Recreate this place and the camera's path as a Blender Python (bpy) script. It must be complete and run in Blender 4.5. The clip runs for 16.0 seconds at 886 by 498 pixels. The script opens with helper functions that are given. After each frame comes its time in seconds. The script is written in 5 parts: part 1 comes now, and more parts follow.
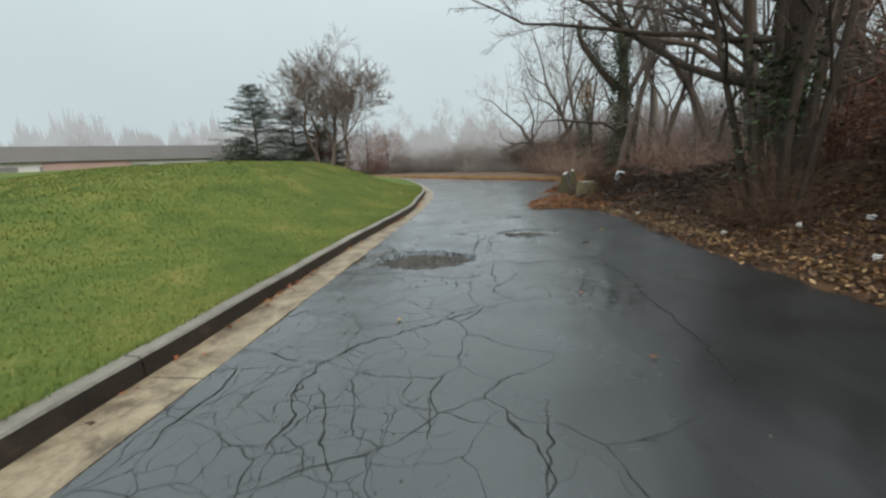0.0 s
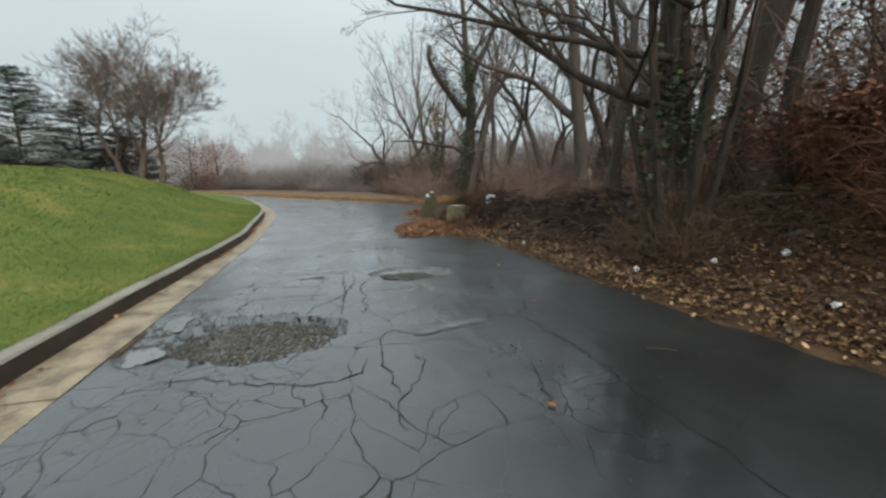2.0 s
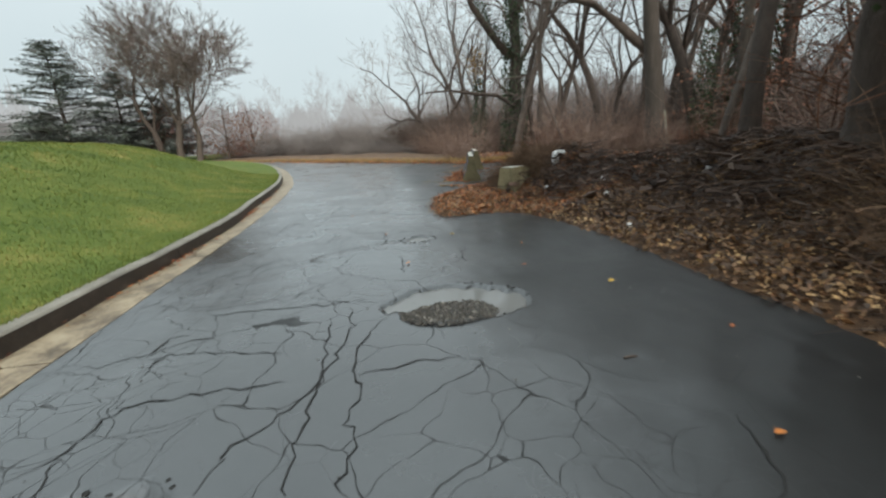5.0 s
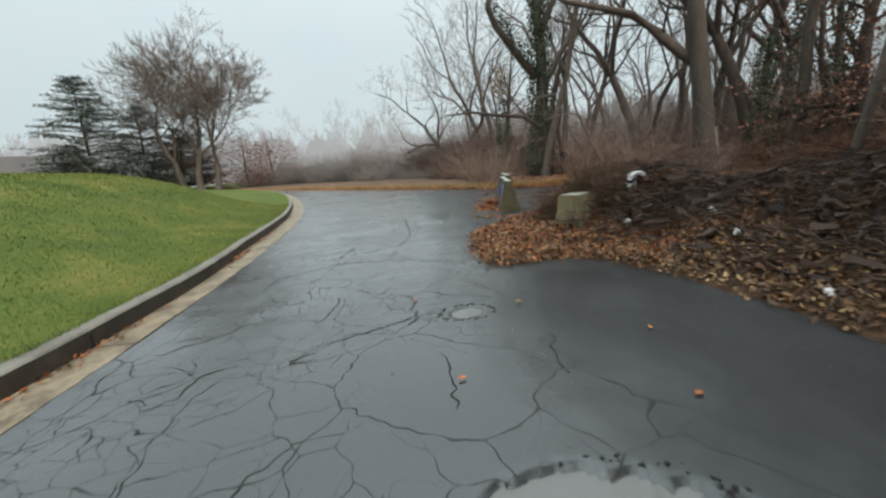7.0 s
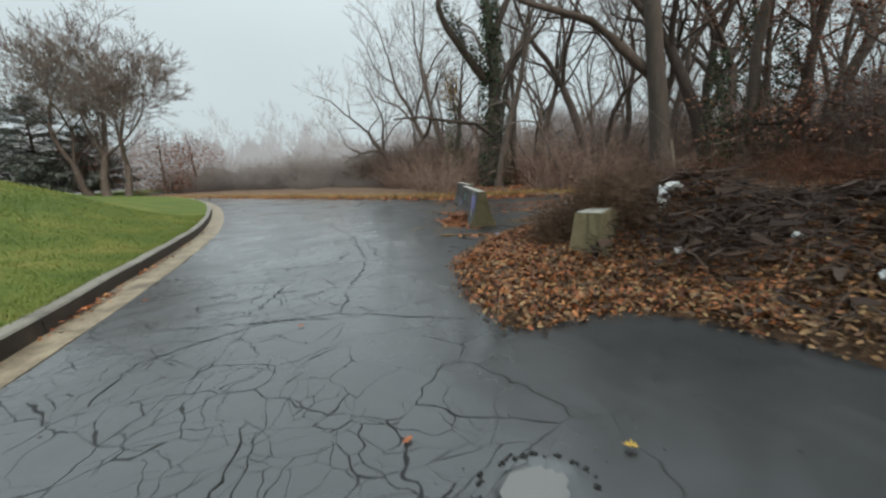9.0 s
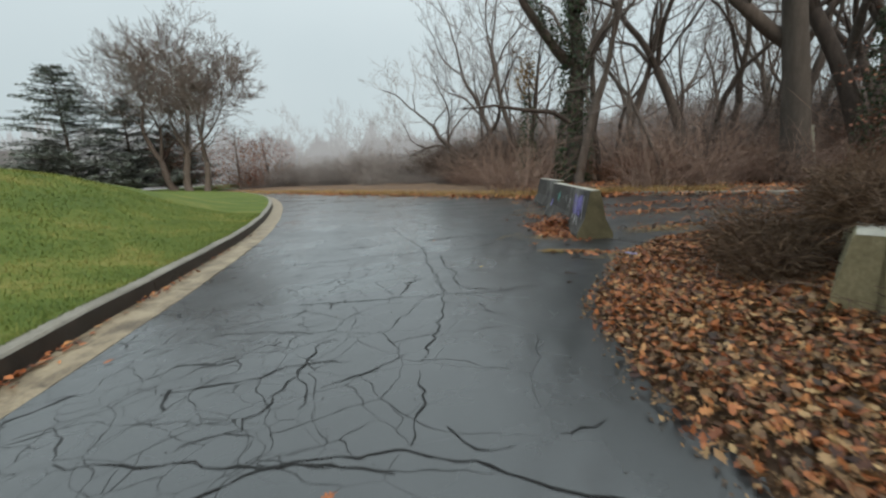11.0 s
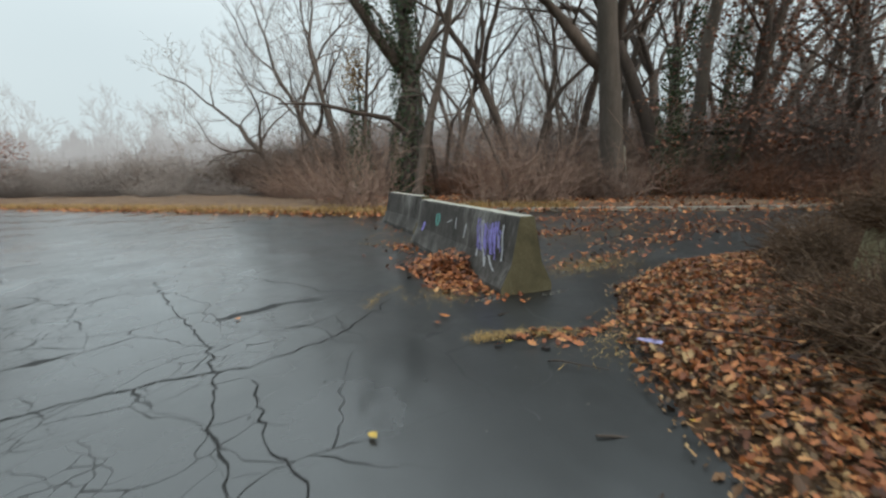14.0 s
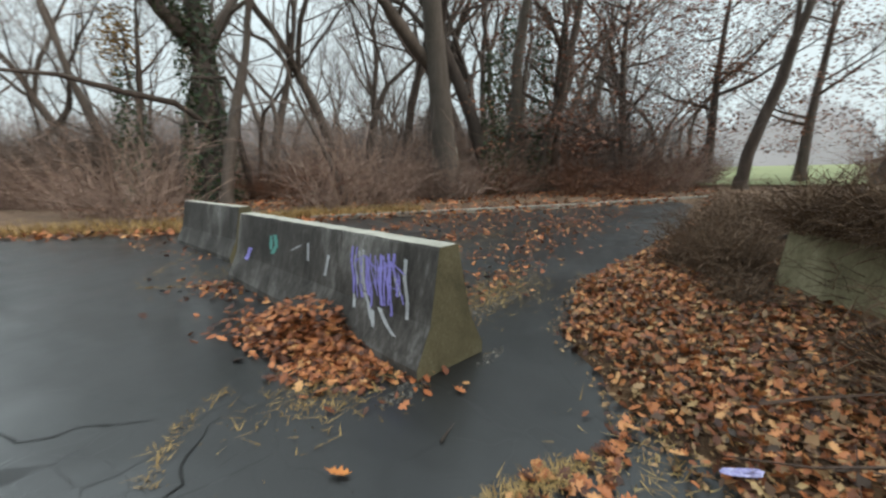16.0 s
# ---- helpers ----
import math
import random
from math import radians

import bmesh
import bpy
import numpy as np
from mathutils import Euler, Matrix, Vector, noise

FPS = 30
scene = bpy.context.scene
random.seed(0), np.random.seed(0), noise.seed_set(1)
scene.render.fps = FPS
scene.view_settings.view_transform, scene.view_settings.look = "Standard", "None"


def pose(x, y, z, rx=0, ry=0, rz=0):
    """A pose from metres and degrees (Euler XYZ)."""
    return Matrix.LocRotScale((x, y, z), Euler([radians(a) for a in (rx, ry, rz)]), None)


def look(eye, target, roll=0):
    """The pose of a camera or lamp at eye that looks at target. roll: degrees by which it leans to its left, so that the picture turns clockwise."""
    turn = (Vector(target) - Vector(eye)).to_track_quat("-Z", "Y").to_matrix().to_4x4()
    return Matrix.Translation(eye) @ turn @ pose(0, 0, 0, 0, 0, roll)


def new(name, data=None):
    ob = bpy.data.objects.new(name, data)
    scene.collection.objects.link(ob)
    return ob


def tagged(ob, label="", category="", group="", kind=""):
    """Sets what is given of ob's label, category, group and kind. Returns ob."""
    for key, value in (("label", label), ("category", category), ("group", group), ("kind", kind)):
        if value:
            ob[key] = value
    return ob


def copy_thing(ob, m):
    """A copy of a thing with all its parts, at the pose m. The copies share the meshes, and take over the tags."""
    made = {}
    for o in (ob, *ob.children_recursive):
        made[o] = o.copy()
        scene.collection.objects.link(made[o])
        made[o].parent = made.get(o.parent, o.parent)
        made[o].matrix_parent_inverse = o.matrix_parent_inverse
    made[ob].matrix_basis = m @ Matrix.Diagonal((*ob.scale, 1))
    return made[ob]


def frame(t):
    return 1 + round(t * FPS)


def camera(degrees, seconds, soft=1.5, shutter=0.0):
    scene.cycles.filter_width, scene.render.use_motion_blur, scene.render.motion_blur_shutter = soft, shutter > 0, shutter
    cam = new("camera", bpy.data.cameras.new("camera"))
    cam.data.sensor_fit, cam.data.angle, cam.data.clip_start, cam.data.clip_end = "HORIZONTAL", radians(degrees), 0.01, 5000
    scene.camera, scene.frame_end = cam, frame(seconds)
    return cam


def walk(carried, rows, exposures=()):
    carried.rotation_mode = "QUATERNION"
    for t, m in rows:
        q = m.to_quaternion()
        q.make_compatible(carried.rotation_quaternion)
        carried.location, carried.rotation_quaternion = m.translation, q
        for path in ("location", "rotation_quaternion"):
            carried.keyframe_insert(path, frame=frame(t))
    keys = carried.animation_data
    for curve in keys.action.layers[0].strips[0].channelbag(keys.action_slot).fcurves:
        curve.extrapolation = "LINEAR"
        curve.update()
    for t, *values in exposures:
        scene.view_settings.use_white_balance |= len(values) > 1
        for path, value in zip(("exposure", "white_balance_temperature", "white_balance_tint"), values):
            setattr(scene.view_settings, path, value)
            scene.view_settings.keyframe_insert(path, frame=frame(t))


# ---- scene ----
cam = camera(94.8, 16.0, soft=2.4, shutter=0.4)
PATH = [
    (0, (1.83, 0.294, 1.574), (1.61, 2.239, 1.162), -2.7),
    (0.5, (1.691, 0.919, 1.518), (1.511, 2.875, 1.139), -3.4),
    (1, (1.574, 1.527, 1.505), (1.607, 3.491, 1.131), -3.1),
    (1.5, (1.562, 2.108, 1.534), (1.86, 4.052, 1.167), -2.4),
    (2, (1.542, 2.729, 1.518), (2.047, 4.634, 1.183), -0.3),
    (2.5, (1.678, 3.175, 1.515), (2.306, 5.047, 1.194), -1.8),
    (3, (1.753, 3.705, 1.54), (2.372, 5.576, 1.2), -2.4),
    (3.5, (1.841, 4.162, 1.553), (2.475, 6.014, 1.142), -3.4),
    (4, (1.989, 4.847, 1.483), (2.522, 6.722, 1.035), -3.6),
    (4.5, (2.038, 5.358, 1.43), (2.472, 7.249, 0.947), -2.3),
    (5, (2.108, 5.827, 1.466), (2.401, 7.734, 0.939), -3.3),
    (7.5, (2.012, 8.751, 1.387), (2.234, 10.701, 1.0), -4.3),
    (8, (1.943, 9.309, 1.38), (2.356, 11.224, 0.975), -4.1),
    (10.5, (1.952, 12.196, 1.293), (2.484, 14.094, 0.954), -2.8),
    (11, (1.928, 12.751, 1.296), (2.148, 14.702, 0.915), -3.1),
    (11.5, (1.955, 13.338, 1.313), (2.257, 15.273, 0.912), -4.3),
    (12, (1.963, 13.888, 1.308), (2.065, 15.857, 0.973), -6.3),
    (12.5, (1.982, 14.463, 1.285), (2.366, 16.383, 0.877), -2.9),
    (13, (2.139, 15.056, 1.286), (2.888, 16.864, 0.873), -1.2),
    (13.5, (2.227, 15.619, 1.291), (3.098, 17.374, 0.889), -1.7),
    (14, (2.383, 16.16, 1.266), (3.4, 17.845, 0.906), -1.6),
    (14.5, (2.496, 16.664, 1.271), (3.619, 18.286, 0.944), -2.0),
    (15, (2.742, 17.105, 1.265), (4.083, 18.542, 0.896), -1.6),
    (15.5, (2.976, 17.513, 1.274), (4.452, 18.805, 0.882), -1.6),
    (16, (3.177, 17.888, 1.293), (4.799, 18.993, 0.91), -1.6),
]
walk(cam, [(t, look(eye, target, roll)) for t, eye, target, roll in PATH],
     [(0, 0.1), (2.5, 0.14), (5, 0.28), (8, 0.18), (12, 0.06), (13.5, 0.18), (16, 0.48)])

# ---- light: a misty overcast day ----
world = bpy.data.worlds.new("overcast_sky")
scene.world = world
world.use_nodes = True
wn = world.node_tree.nodes
sky = wn.new("ShaderNodeTexSky")
sky.sky_type, sky.sun_disc = "NISHITA", False
sky.sun_elevation, sky.sun_rotation = radians(38), radians(200)
sky.dust_density, sky.air_density = 6.0, 1.0
scaled = wn.new("ShaderNodeVectorMath")
scaled.operation = "SCALE"
scaled.inputs["Scale"].default_value = 0.07
cloud = wn.new("ShaderNodeTexNoise")
cloud.inputs["Scale"].default_value = 1.6
cloud.inputs["Detail"].default_value = 5
ramp = wn.new("ShaderNodeValToRGB")
ramp.color_ramp.elements[0].position, ramp.color_ramp.elements[0].color = 0.3, (0.54, 0.635, 0.662, 1)
ramp.color_ramp.elements[1].position, ramp.color_ramp.elements[1].color = 0.7, (0.615, 0.70, 0.72, 1)
mixer = wn.new("ShaderNodeMix")
mixer.data_type = "RGBA"
mixer.inputs[0].default_value = 0.9
wl = world.node_tree.links
wl.new(sky.outputs[0], scaled.inputs[0])
wl.new(scaled.outputs[0], mixer.inputs[6])
wl.new(cloud.outputs["Fac"], ramp.inputs[0])
wl.new(ramp.outputs[0], mixer.inputs[7])
wl.new(mixer.outputs[2], wn["Background"].inputs[0])
# An overcast sky grows brighter towards the zenith.
place = wn.new("ShaderNodeTexCoord")
split = wn.new("ShaderNodeSeparateXYZ")
wl.new(place.outputs["Generated"], split.inputs[0])
steps = [("MAXIMUM", 0.0), ("POWER", 2.6), ("MULTIPLY", 1.9), ("ADD", 1.0)]
link = split.outputs[2]
for op, value in steps:
    node = wn.new("ShaderNodeMath")
    node.operation = op
    wl.new(link, node.inputs[0])
    node.inputs[1].default_value = value
    link = node.outputs[0]
wl.new(link, wn["Background"].inputs[1])
sun = new("sun", bpy.data.lights.new("sun", "SUN"))
sun.data.energy, sun.data.angle, sun.data.color = 2.3, radians(40), (1.0, 0.92, 0.81)
sun.matrix_world = look((6, -15, 13), (0, 5, 0))

# ---- materials ----
def nodes_of(name):
    m = bpy.data.materials.new(name)
    m.use_nodes = True
    return m, m.node_tree.nodes, m.node_tree.links


def add_ramp(n, stops):
    r = n.new("ShaderNodeValToRGB")
    e = r.color_ramp.elements
    while len(e) < len(stops):
        e.new(0.5)
    for el, (p, c) in zip(e, stops):
        el.position, el.color = p, (*c, 1) if len(c) == 3 else c
    return r


def add_noise(n, l, coord, scale, detail=6, rough=0.6, distort=0.0):
    t = n.new("ShaderNodeTexNoise")
    t.inputs["Scale"].default_value, t.inputs["Detail"].default_value = scale, detail
    t.inputs["Roughness"].default_value, t.inputs["Distortion"].default_value = rough, distort
    l.new(coord, t.inputs["Vector"])
    return t


def add_math(n, l, op, a, b=None):
    m = n.new("ShaderNodeMath")
    m.operation = op
    for k, v in enumerate((a, b)):
        if v is None:
            continue
        if hasattr(v, "links"):
            l.new(v, m.inputs[k])
        else:
            m.inputs[k].default_value = v
    return m.outputs[0]


def add_mix(n, l, fac, a, b, blend="MIX"):
    m = n.new("ShaderNodeMix")
    m.data_type, m.blend_type = "RGBA", blend
    for k, v in ((0, fac), (6, a), (7, b)):
        if hasattr(v, "links"):
            l.new(v, m.inputs[k])
        else:
            m.inputs[k].default_value = v if k == 0 else (*v, 1)
    return m.outputs[2]


def surface(name, stops, scale=3.0, fine=40.0, rough=0.8, bump=0.3, stretch=(1, 1, 1), spec=0.4, vary=0.0, island=False, wet=0.0, depth=0.02):
    """Mottled material: colours by a large noise, grain by a fine one; vary: change from piece to piece."""
    m, n, l = nodes_of(name)
    b = n["Principled BSDF"]
    co = n.new("ShaderNodeTexCoord")
    mp = n.new("ShaderNodeMapping")
    mp.inputs["Scale"].default_value = stretch
    l.new(co.outputs["Object"], mp.inputs[0])
    big = add_noise(n, l, mp.outputs[0], scale, 8, 0.65, 0.4)
    small = add_noise(n, l, mp.outputs[0], fine, 4, 0.7)
    f = add_math(n, l, "ADD", add_math(n, l, "MULTIPLY", big.outputs[0], 0.7), add_math(n, l, "MULTIPLY", small.outputs[0], 0.3))
    if vary:
        if island:
            rnd = n.new("ShaderNodeNewGeometry").outputs["Random Per Island"]
        else:
            rnd = n.new("ShaderNodeObjectInfo").outputs["Random"]
        f = add_math(n, l, "ADD", add_math(n, l, "MULTIPLY", f, 1 - vary), add_math(n, l, "MULTIPLY", rnd, vary))
    r = add_ramp(n, stops)
    l.new(f, r.inputs[0])
    l.new(r.outputs[0], b.inputs["Base Color"])
    b.inputs["Specular IOR Level"].default_value = spec
    rr = n.new("ShaderNodeMapRange")
    rr.inputs["To Min"].default_value, rr.inputs["To Max"].default_value = max(rough - 0.15, 0.03), min(rough + 0.15, 1)
    l.new(big.outputs[0], rr.inputs[0])
    l.new(rr.outputs[0], b.inputs["Roughness"])
    b.inputs["Coat Weight"].default_value, b.inputs["Coat Roughness"].default_value = wet, 0.15
    if bump:
        bp = n.new("ShaderNodeBump")
        bp.inputs["Strength"].default_value, bp.inputs["Distance"].default_value = bump, depth
        l.new(add_math(n, l, "ADD", small.outputs[0], big.outputs[0]), bp.inputs["Height"])
        l.new(bp.outputs[0], b.inputs["Normal"])
    return m


def asphalt_material():
    """Old wet asphalt: crazed on the kerb side, a smoother darker strip on the wood side."""
    m, n, l = nodes_of("wet_asphalt")
    b = n["Principled BSDF"]
    co = n.new("ShaderNodeTexCoord").outputs["Object"]
    warp = add_noise(n, l, co, 1.1, 3, 0.55)
    shift = n.new("ShaderNodeVectorMath")
    shift.operation = "MULTIPLY_ADD"
    l.new(warp.outputs["Color"], shift.inputs[0])
    shift.inputs[1].default_value = (0.6, 0.6, 0)
    l.new(co, shift.inputs[2])
    flat = n.new("ShaderNodeMapping")
    flat.inputs["Scale"].default_value = (1, 1, 0)
    l.new(shift.outputs[0], flat.inputs[0])
    masks = []
    patch = add_noise(n, l, co, 0.45, 3, 0.5)
    sep = n.new("ShaderNodeSeparateXYZ")
    l.new(co, sep.inputs[0])
    seam = add_math(n, l, "ADD", sep.outputs[0], add_math(n, l, "MULTIPLY", add_math(n, l, "SUBTRACT", warp.outputs[0], 0.5), 1.6))
    side = n.new("ShaderNodeMapRange")
    side.inputs["From Min"].default_value, side.inputs["From Max"].default_value = 3.0, 3.9
    l.new(seam, side.inputs[0])
    ragged = add_noise(n, l, co, 5.0, 3, 0.6)
    kerbside = n.new("ShaderNodeMapRange")
    kerbside.inputs["From Min"].default_value, kerbside.inputs["From Max"].default_value = 2.4, 0.9
    kerbside.inputs["To Min"].default_value, kerbside.inputs["To Max"].default_value = -0.05, 0.10
    l.new(seam, kerbside.inputs[0])
    crazed = add_math(n, l, "ADD", patch.outputs[0], kerbside.outputs[0])
    for size, width, lo, hi in ((1.05, 0.016, 0.30, 0.42), (2.3, 0.011, 0.44, 0.54), (4.6, 0.008, 0.54, 0.62)):
        v = n.new("ShaderNodeTexVoronoi")
        v.feature = "DISTANCE_TO_EDGE"
        v.inputs["Scale"].default_value = size
        l.new(flat.outputs[0], v.inputs["Vector"])
        gap = add_math(n, l, "MULTIPLY", add_math(n, l, "MAXIMUM", add_math(n, l, "SUBTRACT", ragged.outputs[0], 0.28), 0.0), width * size * 1.15)
        edge = add_math(n, l, "MAXIMUM", add_math(n, l, "SUBTRACT", 1.0, add_math(n, l, "DIVIDE", v.outputs["Distance"], add_math(n, l, "ADD", gap, 0.0006))), 0.0)
        edge = add_math(n, l, "MINIMUM", add_math(n, l, "MULTIPLY", edge, 2.4), 1.0)
        where = n.new("ShaderNodeMapRange")
        where.inputs["From Min"].default_value, where.inputs["From Max"].default_value = lo, hi
        l.new(crazed, where.inputs[0])
        masks.append(add_math(n, l, "MULTIPLY", edge, where.outputs[0]))
    crack = add_math(n, l, "MAXIMUM", add_math(n, l, "MAXIMUM", masks[0], masks[1]), masks[2])
    keep = add_math(n, l, "SUBTRACT", 1.0, add_math(n, l, "MULTIPLY", side.outputs[0], 0.85))
    crack = add_math(n, l, "MULTIPLY", crack, keep)
    grain = add_noise(n, l, co, 260, 3, 0.7)
    speck = add_ramp(n, [(0.0, (0.012, 0.012, 0.013)), (0.5, (0.025, 0.026, 0.027)), (0.72, (0.060, 0.061, 0.062)), (0.82, (0.13, 0.13, 0.125))])
    l.new(grain.outputs[0], speck.inputs[0])
    mott = add_noise(n, l, co, 0.9, 6, 0.6)
    tone = add_ramp(n, [(0.3, (0.44, 0.44, 0.44)), (0.7, (0.98, 0.97, 0.97))])
    l.new(mott.outputs[0], tone.inputs[0])
    col = add_mix(n, l, 1.0, speck.outputs[0], tone.outputs[0], "MULTIPLY")
    col = add_mix(n, l, side.outputs[0], col, add_mix(n, l, 1.0, col, (0.60, 0.57, 0.54), "MULTIPLY"))
    col = add_mix(n, l, crack, col, (0.006, 0.0055, 0.005))
    l.new(col, b.inputs["Base Color"])
    wetness = add_noise(n, l, co, 0.7, 5, 0.6)
    rr = n.new("ShaderNodeMapRange")
    rr.inputs["From Min"].default_value, rr.inputs["From Max"].default_value = 0.3, 0.7
    rr.inputs["To Min"].default_value, rr.inputs["To Max"].default_value = 0.17, 0.42
    l.new(wetness.outputs[0], rr.inputs[0])
    rough = add_math(n, l, "ADD", rr.outputs[0], add_math(n, l, "MULTIPLY", side.outputs[0], 0.12))
    l.new(add_math(n, l, "ADD", rough, add_math(n, l, "MULTIPLY", crack, 0.4)), b.inputs["Roughness"])
    film = add_math(n, l, "SUBTRACT", 0.8, add_math(n, l, "MULTIPLY", side.outputs[0], 0.6))
    sealed = add_math(n, l, "SUBTRACT", 1.0, add_math(n, l, "MULTIPLY", crack, 0.62))
    l.new(add_math(n, l, "MULTIPLY", film, sealed), b.inputs["Coat Weight"])
    l.new(add_math(n, l, "MULTIPLY", sealed, 0.6), b.inputs["Specular IOR Level"])
    b.inputs["Coat IOR"].default_value = 1.8
    sheen = n.new("ShaderNodeMapRange")
    sheen.inputs["From Min"].default_value, sheen.inputs["From Max"].default_value = 0.35, 0.65
    sheen.inputs["To Min"].default_value, sheen.inputs["To Max"].default_value = 0.10, 0.27
    l.new(wetness.outputs[0], sheen.inputs[0])
    l.new(add_math(n, l, "ADD", sheen.outputs[0], add_math(n, l, "MULTIPLY", crack, 0.4)), b.inputs["Coat Roughness"])
    bp = n.new("ShaderNodeBump")
    bp.inputs["Strength"].default_value, bp.inputs["Distance"].default_value = 0.45, 0.012
    hgt = add_math(n, l, "SUBTRACT", add_math(n, l, "MULTIPLY", grain.outputs[0], 0.08), add_math(n, l, "MULTIPLY", crack, 0.3))
    l.new(hgt, bp.inputs["Height"])
    l.new(bp.outputs[0], b.inputs["Normal"])
    return m


ASPHALT = asphalt_material()
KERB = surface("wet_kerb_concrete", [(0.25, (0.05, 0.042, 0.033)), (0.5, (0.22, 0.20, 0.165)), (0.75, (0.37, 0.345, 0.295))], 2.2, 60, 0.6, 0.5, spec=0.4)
# Upright face is coloured darker and browner than the kerb's top.
KERB_FACE = surface("dark_kerb_face", [(0.3, (0.012, 0.009, 0.007)), (0.55, (0.045, 0.034, 0.026)), (0.8, (0.14, 0.115, 0.09))], 3.5, 50, 0.6, 0.5)
GUTTER = surface("gutter_concrete", [(0.30, (0.030, 0.023, 0.016)), (0.43, (0.16, 0.122, 0.080)), (0.55, (0.32, 0.255, 0.17)), (0.75, (0.46, 0.385, 0.27))], 3.2, 30, 0.5, 0.6)
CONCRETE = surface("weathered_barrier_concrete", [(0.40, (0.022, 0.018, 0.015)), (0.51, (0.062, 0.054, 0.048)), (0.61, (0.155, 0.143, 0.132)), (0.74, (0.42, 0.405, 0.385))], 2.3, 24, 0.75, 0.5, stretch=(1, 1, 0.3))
MOSSY = surface("mossy_concrete", [(0.28, (0.035, 0.030, 0.014)), (0.5, (0.105, 0.090, 0.048)), (0.75, (0.21, 0.19, 0.13))], 2.5, 45, 0.85, 0.5)
TANCRETE = surface("tan_mossy_concrete", [(0.32, (0.080, 0.065, 0.034)), (0.5, (0.20, 0.172, 0.098)), (0.7, (0.37, 0.33, 0.215))], 2.6, 40, 0.85, 0.5, stretch=(1, 1, 0.5))
# Barrier top is coloured paler than the sides.
TOPCAP = surface("pale_top_concrete", [(0.3, (0.25, 0.24, 0.20)), (0.7, (0.55, 0.53, 0.46))], 6, 60, 0.85, 0.4)
PURPLE = surface("purple_spray_paint", [(0.3, (0.16, 0.13, 0.42)), (0.7, (0.34, 0.30, 0.72))], 6, 60, 0.6, 0.2)
WHITE_PAINT = surface("white_spray_paint", [(0.3, (0.22, 0.215, 0.22)), (0.7, (0.55, 0.55, 0.56))], 6, 60, 0.6, 0.2)
TEAL = surface("teal_spray_paint", [(0.3, (0.05, 0.22, 0.19)), (0.7, (0.15, 0.38, 0.33))], 6, 60, 0.6, 0.2)
LAWN = surface("lawn_turf", [(0.30, (0.045, 0.072, 0.013)), (0.46, (0.078, 0.114, 0.020)), (0.55, (0.118, 0.142, 0.028)), (0.66, (0.225, 0.195, 0.058))], 0.7, 9, 0.9, 0.8, spec=0.2, depth=0.04)
BLADES = surface("grass_blade", [(0.22, (0.050, 0.085, 0.013)), (0.44, (0.095, 0.138, 0.024)), (0.57, (0.150, 0.175, 0.036)), (0.70, (0.31, 0.25, 0.080))], 0.7, 3, 0.7, 0, spec=0.3, vary=0.24, island=True)
MEADOW = surface("pale_meadow", [(0.3, (0.16, 0.19, 0.09)), (0.7, (0.27, 0.29, 0.16))], 0.3, 6, 0.9, 0.5, spec=0.2)
STRAW = surface("dry_grass", [(0.2, (0.14, 0.085, 0.03)), (0.6, (0.34, 0.22, 0.085)), (0.9, (0.46, 0.33, 0.14))], 1.5, 6, 0.85, 0, vary=0.6, island=True)
LITTER = surface("leaf_mould", [(0.30, (0.024, 0.013, 0.008)), (0.48, (0.078, 0.042, 0.022)), (0.62, (0.16, 0.088, 0.044)), (0.78, (0.27, 0.16, 0.080))], 5, 38, 0.85, 1.0, spec=0.3, depth=0.05)
FOREST_FLOOR = surface("dry_leaf_floor", [(0.30, (0.065, 0.040, 0.026)), (0.5, (0.145, 0.092, 0.060)), (0.7, (0.25, 0.165, 0.105))], 1.1, 14, 0.9, 1.0, spec=0.25, depth=0.06)
SOIL = surface("leaf_mould_soil", [(0.28, (0.018, 0.012, 0.008)), (0.48, (0.055, 0.034, 0.020)), (0.66, (0.115, 0.068, 0.036)), (0.8, (0.17, 0.105, 0.055))], 1.8, 16, 0.9, 1.0, spec=0.25, depth=0.06)
LEAVES = surface("fallen_oak_leaf", [(0.12, (0.035, 0.012, 0.006)), (0.34, (0.15, 0.046, 0.017)), (0.55, (0.31, 0.098, 0.033)), (0.76, (0.45, 0.165, 0.058)), (0.95, (0.60, 0.34, 0.14))], 3, 20, 0.5, 0, spec=0.4, vary=0.8, island=True)
TANLEAF = surface("pale_tan_leaf", [(0.12, (0.040, 0.022, 0.011)), (0.36, (0.13, 0.072, 0.033)), (0.58, (0.22, 0.125, 0.056)), (0.78, (0.34, 0.205, 0.095)), (0.96, (0.52, 0.35, 0.16))], 3, 20, 0.5, 0, spec=0.4, vary=0.8, island=True)
DARKLEAF = surface("rotting_leaf", [(0.1, (0.030, 0.016, 0.008)), (0.5, (0.095, 0.044, 0.019)), (0.8, (0.20, 0.098, 0.040)), (0.98, (0.36, 0.21, 0.09))], 3, 20, 0.5, 0, spec=0.4, vary=0.8, island=True)
RUST = surface("russet_hanging_leaf", [(0.1, (0.085, 0.034, 0.022)), (0.6, (0.20, 0.082, 0.048)), (0.95, (0.32, 0.15, 0.08))], 3, 20, 0.7, 0, vary=0.7, island=True)
OCHRE = surface("ochre_hanging_leaf", [(0.1, (0.16, 0.085, 0.02)), (0.9, (0.34, 0.20, 0.05))], 3, 20, 0.7, 0, vary=0.7, island=True)
